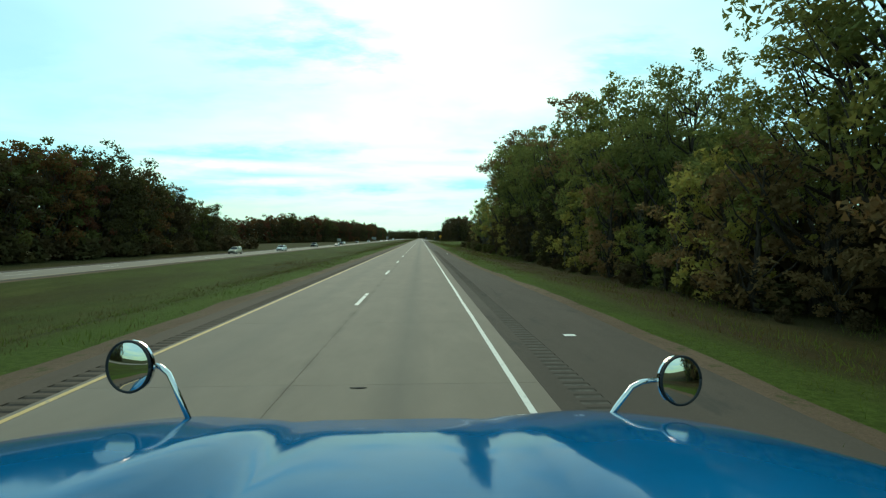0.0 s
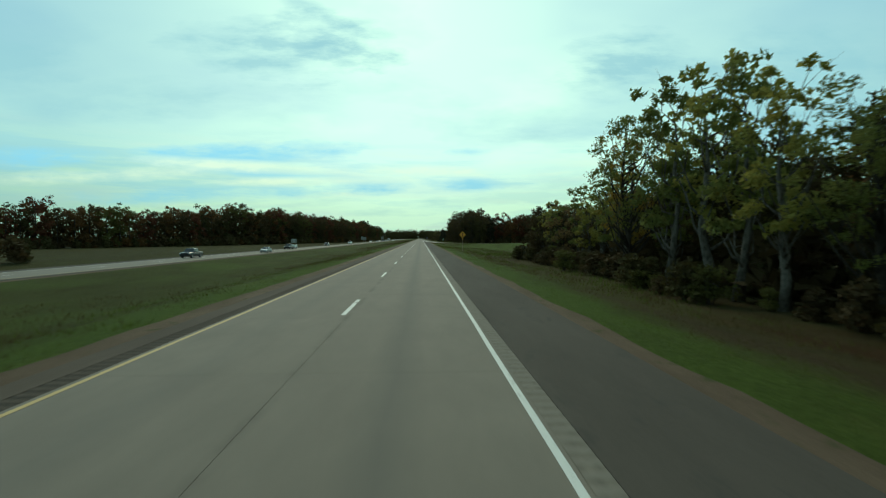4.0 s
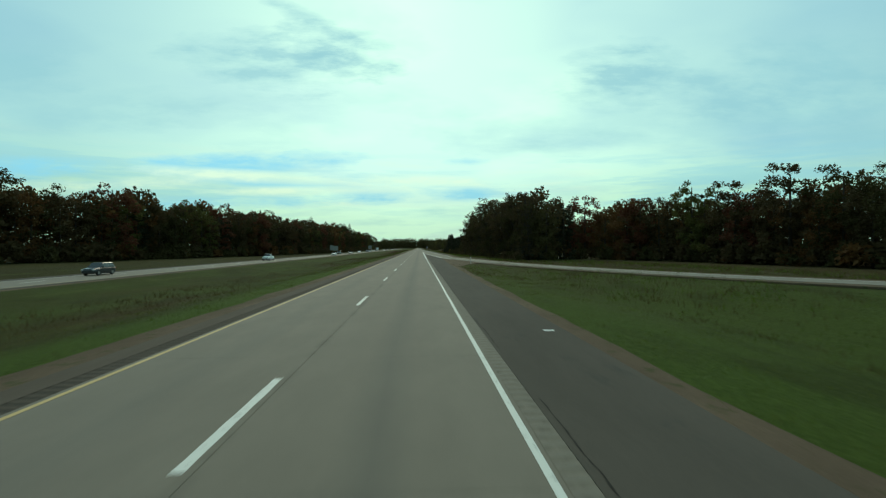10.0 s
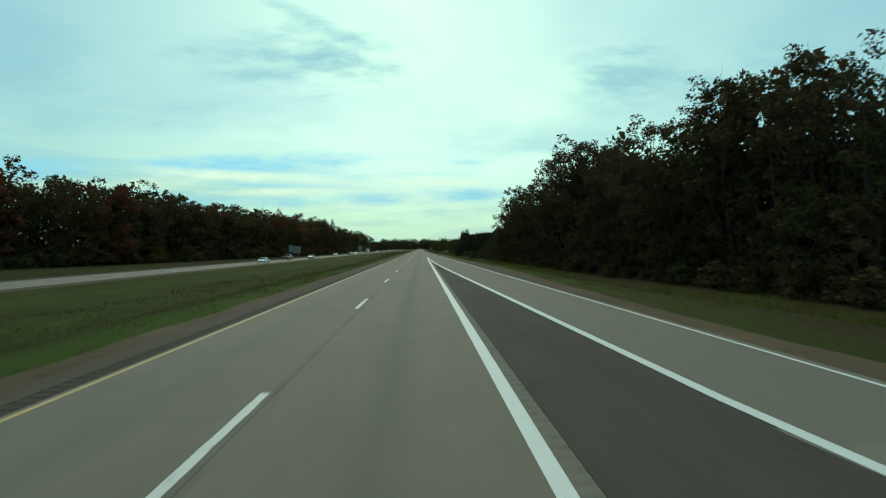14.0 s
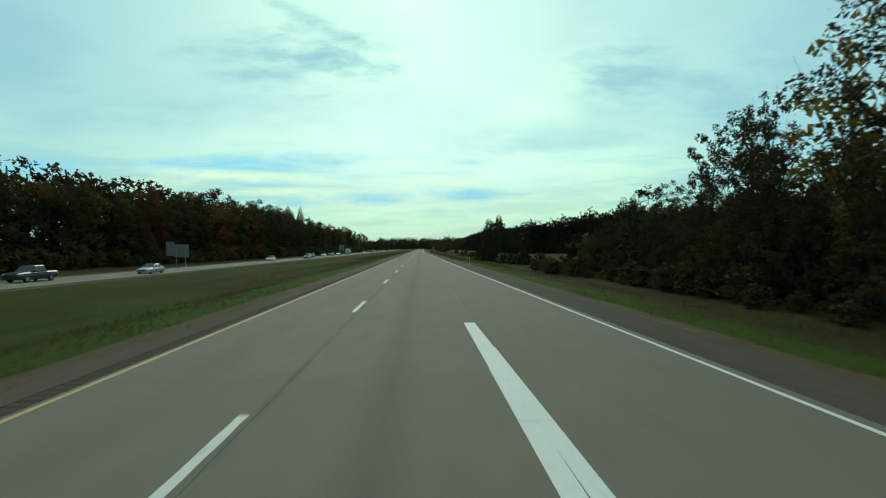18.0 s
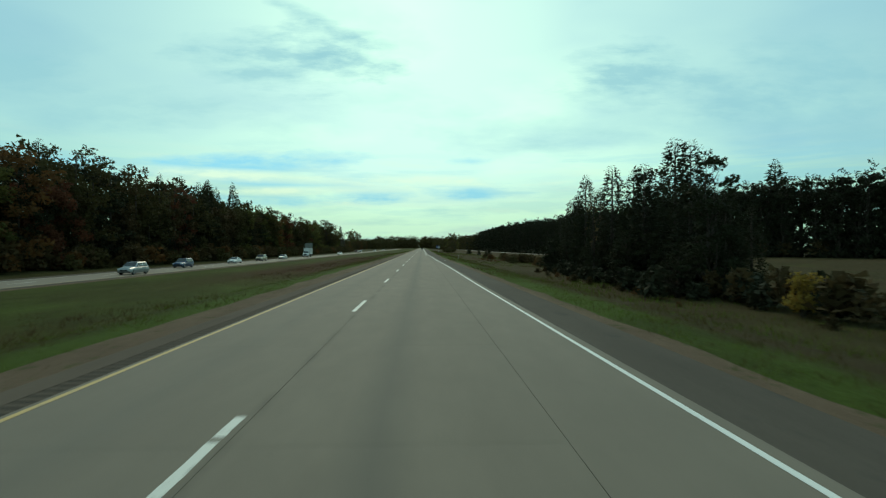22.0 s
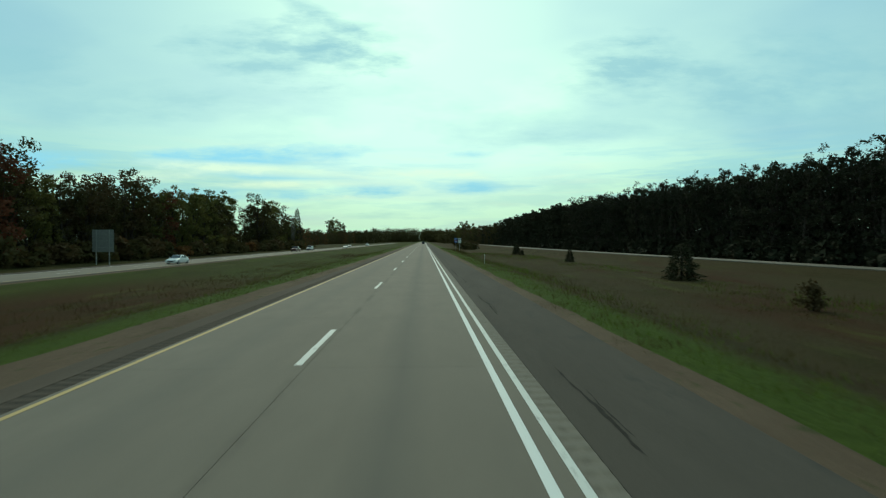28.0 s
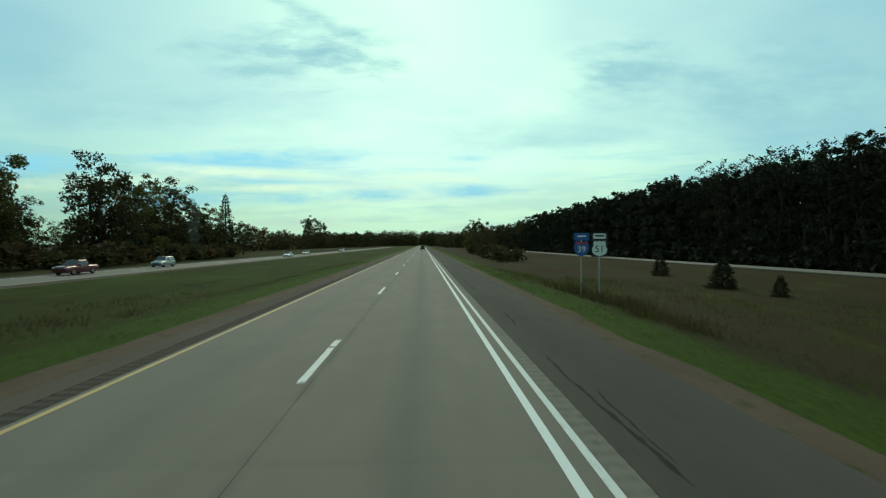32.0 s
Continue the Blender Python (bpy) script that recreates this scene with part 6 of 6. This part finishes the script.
def box_lorry(x, y, z):
    t = thing("box_truck", "white box truck with square cargo body", "truck", "oncoming vehicles", m=Matrix.Translation((x, y, z)))
    part("cargo_box", box((2.4, 4.6, 2.35), (0, 1.5, 2.2), 0.04), PAINTS["white"], t, "white cargo box")
    part("cab", loft([(-3.35, 0.85, 0.80, 0.55, 1.20), (-3.15, 1.0, 0.94, 0.5, 1.42), (-2.25, 1.0, 0.96, 0.5, 1.55), (-1.75, 1.0, 0.86, 0.5, 2.30), (-0.85, 1.0, 0.86, 0.5, 2.32)], 0.1), PAINTS["white"], t)
    part("windscreen", quad_pane([(-0.84, -2.27, 1.58), (0.84, -2.27, 1.58), (0.74, -1.82, 2.2), (-0.74, -1.82, 2.2)]), GLASS, t)
    for s in (-1, 1):
        part("side_window", quad_pane([(s * 1.0, -1.95, 1.6), (s * 1.0, -1.0, 1.6), (s * 0.91, -1.0, 2.15), (s * 0.91, -1.65, 2.15)]), GLASS, t)
        part("headlight", box((0.3, 0.08, 0.2), (s * 0.72, -3.30, 0.98), 0.03), LAMP, t)
        part("door_mirror", box((0.14, 0.12, 0.36), (s * 1.16, -1.95, 1.75), 0.03), TRIM, t)
    part("grille", box((1.0, 0.06, 0.45), (0, -3.36, 0.95), 0.02), TRIM, t, "black grille")
    part("bumper", box((1.96, 0.16, 0.24), (0, -3.34, 0.52), 0.04), CHROME, t, "chrome bumper")
    part("chassis", box((0.9, 6.2, 0.22), (0, 0.6, 0.66)), TRIM, t)
    wheels(t, [(s * 0.88, q) for s in (-1, 1) for q in (-2.55, 2.3)], 0.44, 0.28)


def trailer(x, y, z):
    t = thing("boat_trailer", "small white covered trailer behind the dark pickup", "trailer", m=Matrix.Translation((x, y, z)))
    part("cargo", box((1.9, 3.4, 1.0), (0, 0.3, 0.95), 0.12), PAINTS["white"], t)
    part("drawbar", box((0.09, 1.4, 0.09), (0, -2.0, 0.45)), STEEL, t)
    wheels(t, [(s * 0.95, 0.5) for s in (-1, 1)], 0.32, 0.2)


INNER, OUTER = -38.0, -41.6
for kind, colour, label, lane, y in (
    ("suv", "tan", "tan suv driving on the far carriageway", OUTER, 119),
    ("suv", "white", "white suv driving on the far carriageway", INNER, 145),
    ("pickup", "black", "black pickup truck on the far carriageway", OUTER, 206),
    ("sedan", "silver", "silver car driving on the far carriageway", INNER, 240),
    ("pickup", "black", "black pickup truck towing a white trailer", OUTER, 276),
    ("suv", "black", "dark suv driving on the far carriageway", OUTER, 342),
    ("pickup", "white", "white pickup truck on the far carriageway", OUTER, 418),
    ("sedan", "white", "white car driving on the far carriageway", INNER, 508),
    ("pickup", "black", "black pickup truck on the far carriageway", OUTER, 545),
    ("sedan", "silver", "silver car driving on the far carriageway", INNER, 563),
    ("sedan", "white", "white car driving on the far carriageway", OUTER, 634),
    ("suv", "silver", "silver suv driving on the far carriageway", INNER, 665),
    ("suv", "blue", "dark blue suv driving on the far carriageway", OUTER, 687),
    ("sedan", "white", "white car driving on the far carriageway", OUTER, 712),
    ("suv", "tan", "tan suv driving on the far carriageway", OUTER, 731),
    ("sedan", "silver", "silver car with dark windows on the far carriageway", OUTER, 752),
    ("sedan", "white", "white car driving on the far carriageway", INNER, 838),
    ("pickup", "red", "dark red pickup truck on the far carriageway", OUTER, 927),
    ("suv", "silver", "silver suv driving on the far carriageway", OUTER, 948),
    ("sedan", "white", "white car driving on the far carriageway", INNER, 1012),
    ("sedan", "silver", "silver car driving on the far carriageway", OUTER, 1050),
    ("suv", "white", "white suv driving on the far carriageway", INNER, 1110),
):
    car(kind, colour, label, lane, y, OPP + 0.004)
trailer(OUTER, 281.6, OPP + 0.004)
box_lorry(OUTER, 785, OPP + 0.004)
lead = car("suv", "black", "dark suv far ahead in the same lane", 0, 0, 0.004, "traffic ahead")
lead.matrix_basis = Matrix.Translation((2.1, 1075, 0.004)) @ Matrix.Rotation(math.pi, 4, "Z")

# ---- the blue truck's bonnet ----
truck = thing("truck_front", "bright glossy blue truck bonnet with round chrome fender mirrors", "truck", m=Matrix.Translation((2.21, 0, 0.06)))


def bonnet_height(x, y):
    d = y - 0.9
    z = 1.815 - 0.075 * d - 0.062 * d * d - (2.2 * max(0, y - 2.12) ** 1.6)
    a = abs(x)
    z -= 0.20 * max(0, (a - 1.10) / 0.38) ** 2.4
    z += 0.020 * (1 - smooth(0.20, 0.42, a)) * (1 - smooth(1.7, 2.1, y)) - 0.008 * math.exp(-((a - 0.40) / 0.06) ** 2)
    z += 0.020 * math.exp(-((a - 0.80) / 0.22) ** 2)
    z += 0.10 * max(0, 2.15 - y) * smooth(0.32, 0.52, a) - 0.03 * smooth(0.95, 1.45, a)
    return z


nu, nv = 61, 34
hv, hf = [], []
for j in range(nv):
    y = 0.62 + (2.42 - 0.62) * j / (nv - 1)
    wide = 1.48 - 0.26 * max(0, (y - 1.6) / 0.82) ** 2
    for i in range(nu):
        x = wide * (2 * i / (nu - 1) - 1)
        hv.append((x, y, bonnet_height(x, y)))
for j in range(nv - 1):
    for i in range(nu - 1):
        k = j * nu + i
        hf.append((k, k + 1, k + nu + 1, k + nu))
base = len(hv)
rim_path = [j * nu for j in range(nv)] + [(nv - 1) * nu + i for i in range(1, nu)] + [j * nu + nu - 1 for j in reversed(range(nv - 1))]
for k in rim_path:
    x, y, z = hv[k]
    hv.append((x * 1.01, y + (0.03 if y > 2.4 else 0), 0.98))
for i in range(len(rim_path) - 1):
    hf.append((rim_path[i + 1], rim_path[i], base + i, base + i + 1))
child("bonnet", mesh_from("bonnet", hv, hf, TRUCK_BLUE, smooth=True), truck, label="glossy bright blue bonnet")
part("grille", box((1.1, 0.06, 0.62), (0, 2.47, 1.06), 0.02), CHROME, truck, "chrome radiator grille")
for k in range(9):
    part("grille_bar", box((0.03, 0.03, 0.56), (-0.48 + 0.12 * k, 2.51, 1.06), 0.006), TRIM, truck)
part("bumper", box((2.46, 0.22, 0.34), (0, 2.56, 0.56), 0.05), CHROME, truck, "polished chrome bumper")
part("chassis", box((0.95, 2.6, 0.26), (0, 1.3, 0.72), 0.02), TRIM, truck)
part("axle", disc(0.07, 1.9, (0, 1.55, 0.52), "x", 12), TRIM, truck)
wheels(truck, [(-1.03, 1.55), (1.03, 1.55)], 0.515, 0.29, 0.55, 0.058)
for s in (-1, 1):
    part("headlight", box((0.34, 0.10, 0.22), (s * 0.86, 2.46, 0.98), 0.04), LAMP, truck)
for s, bx, bz, mx, mz in ((-1, -0.735, 1.63, -1.015, 1.902), (1, 0.82, 1.60, 1.20, 1.818)):
    my = 2.0
    arm = [(bx, 1.95, bz - 0.02), (bx + (mx - bx) * 0.30, 1.96, bz + (mz - bz) * 0.62), (bx + (mx - bx) * 0.46, 1.98, bz + (mz - bz) * 0.90), (bx + (mx - bx) * 0.58, 1.99, mz - 0.004), (mx - s * 0.095, my, mz)]
    child("mirror_arm", tube_mesh("mirror_arm", arm, [0.011] * 5, CHROME, 10), truck, label="bent chrome mirror arm")
    head = part("fender_mirror", disc(0.102, 0.035, (0, 0, 0), "y", 36, 0.012), CHROME, truck, "round chrome mirror head", smooth=False, m=Matrix.Translation((mx, my, mz)) @ Matrix.Rotation(radians(s * 14), 4, "Z") @ Matrix.Rotation(radians(-4), 4, "X"))
    rim_v, rim_f = tube([(0.099 * math.cos(a), -0.019, 0.099 * math.sin(a)) for a in [2 * math.pi * k / 32 for k in range(33)]], [0.006] * 33, 6)
    child("rubber_rim", mesh_from("rubber_rim", rim_v, rim_f, TRIM, smooth=True), head, label="black rubber rim")
    gv2, gf2 = [(0, -0.030, 0)], []
    for q in range(1, 5):
        for k in range(32):
            a = 2 * math.pi * k / 32
            rr = 0.097 * q / 4
            gv2.append((rr * math.cos(a), -0.030 + 0.010 * (q / 4) ** 2, rr * math.sin(a)))
    for k in range(32):
        gf2.append((0, 1 + k, 1 + (k + 1) % 32))
        for q in range(3):
            b0 = 1 + q * 32
            gf2.append((b0 + k, b0 + 32 + k, b0 + 32 + (k + 1) % 32, b0 + (k + 1) % 32))
    child("mirror_glass", mesh_from("mirror_glass", gv2, gf2, MIRROR, smooth=True), head, label="convex mirror glass")

# ---- wear on the road ----


def blotch(name, seed, x, y, w, l, mat, label, category, z, group=""):
    """A flat ragged piece lying on the pavement."""
    rnd = random.Random(seed)
    n = 11
    pts = [(x + math.cos(a) * w * rnd.uniform(0.5, 1.1), y + math.sin(a) * l * rnd.uniform(0.6, 1.1)) for a in (2 * math.pi * i / n for i in range(n))]
    v = [(px, py, z) for px, py in pts] + [(px, py, z - 0.006) for px, py in pts]
    f = [tuple(range(n))] + [(i, i + n, (i + 1) % n + n, (i + 1) % n) for i in range(n)]
    return mesh_from(name, v, f, mat)


def crack_mesh(seed, x, y, length, wide):
    """A ragged broken seam that wanders along the pavement."""
    rnd = random.Random(seed)
    v, f = [], []
    n = max(4, int(length / 0.12))
    for i in range(n + 1):
        x += rnd.uniform(-0.018, 0.018)
        w = wide * rnd.uniform(0.15, 1.0) * min(1.0, 0.1 + i / 3, 0.1 + (n - i) / 3)
        v += [(x - w, y + i * length / n, -0.002), (x + w * rnd.uniform(0.5, 1.4), y + i * length / n, -0.002)]
    f = [(2 * i, 2 * i + 1, 2 * i + 3, 2 * i + 2) for i in range(n)]
    return mesh_from("crack", v, f, CRACK)


wear = random.Random(12)
y = 742.0
while y < 900:
    run = wear.uniform(2.5, 8)
    x = 4.78 + wear.uniform(-0.10, 0.14)
    child("crack", crack_mesh(int(y * 7), x, y, run, 0.045), shoulder)
    child("crack", crack_mesh(int(y * 9), x + 0.1, y + 0.5, run * 0.5, 0.02), shoulder)
    y += run + wear.uniform(1, 9)
y = 20.0
while y < 720:
    if not 360 < y < 440:
        x = edge_at(y) + wear.uniform(0.06, 0.2) if y > 440 else (4.42 if y > 92 else 5.6) + wear.uniform(0, 0.1)
        child("crack", crack_mesh(int(y * 5), x, y, wear.uniform(1.5, 6), 0.018), shoulder)
    y += wear.uniform(7, 24)
tagged(new("rubber_scrap", blotch("rubber_scrap", 3, 1.33, 8.1, 0.16, 0.035, RUBBER, "", "", 0.012)), "small black scrap of tyre rubber on the lane", "rubber scrap")

# slabs of the carriageway
def slab_mesh(w, l):
    c = 0.003
    v = [(-w / 2, 0, -0.1), (w / 2, 0, -0.1), (w / 2, l, -0.1), (-w / 2, l, -0.1),
         (-w / 2, 0, -c), (w / 2, 0, -c), (w / 2, l, -c), (-w / 2, l, -c),
         (-w / 2 + c, c, 0), (w / 2 - c, c, 0), (w / 2 - c, l - c, 0), (-w / 2 + c, l - c, 0)]
    f = [(8, 9, 10, 11)] + [(a, b, b + 4, a + 4) for a, b in ((0, 1), (1, 2), (2, 3), (3, 0), (4, 5), (5, 6), (6, 7), (7, 4))]
    return mesh_from("slab", v, f, CONCRETE)


left_slab, narrow_slab, wide_slab = slab_mesh(3.585, SLAB - 0.005), slab_mesh(3.895, SLAB - 0.005), slab_mesh(4.205, SLAB - 0.005)
for i in range(150):
    y = -10 + i * SLAB
    grooved = 93 < y < 408 or y > 733
    child("slab", left_slab, road, Matrix.Translation((-1.6495, y, 0)))
    child("slab", narrow_slab if grooved else wide_slab, road, Matrix.Translation((0.148 + (3.895 if grooved else 4.205) / 2, y, 0)))
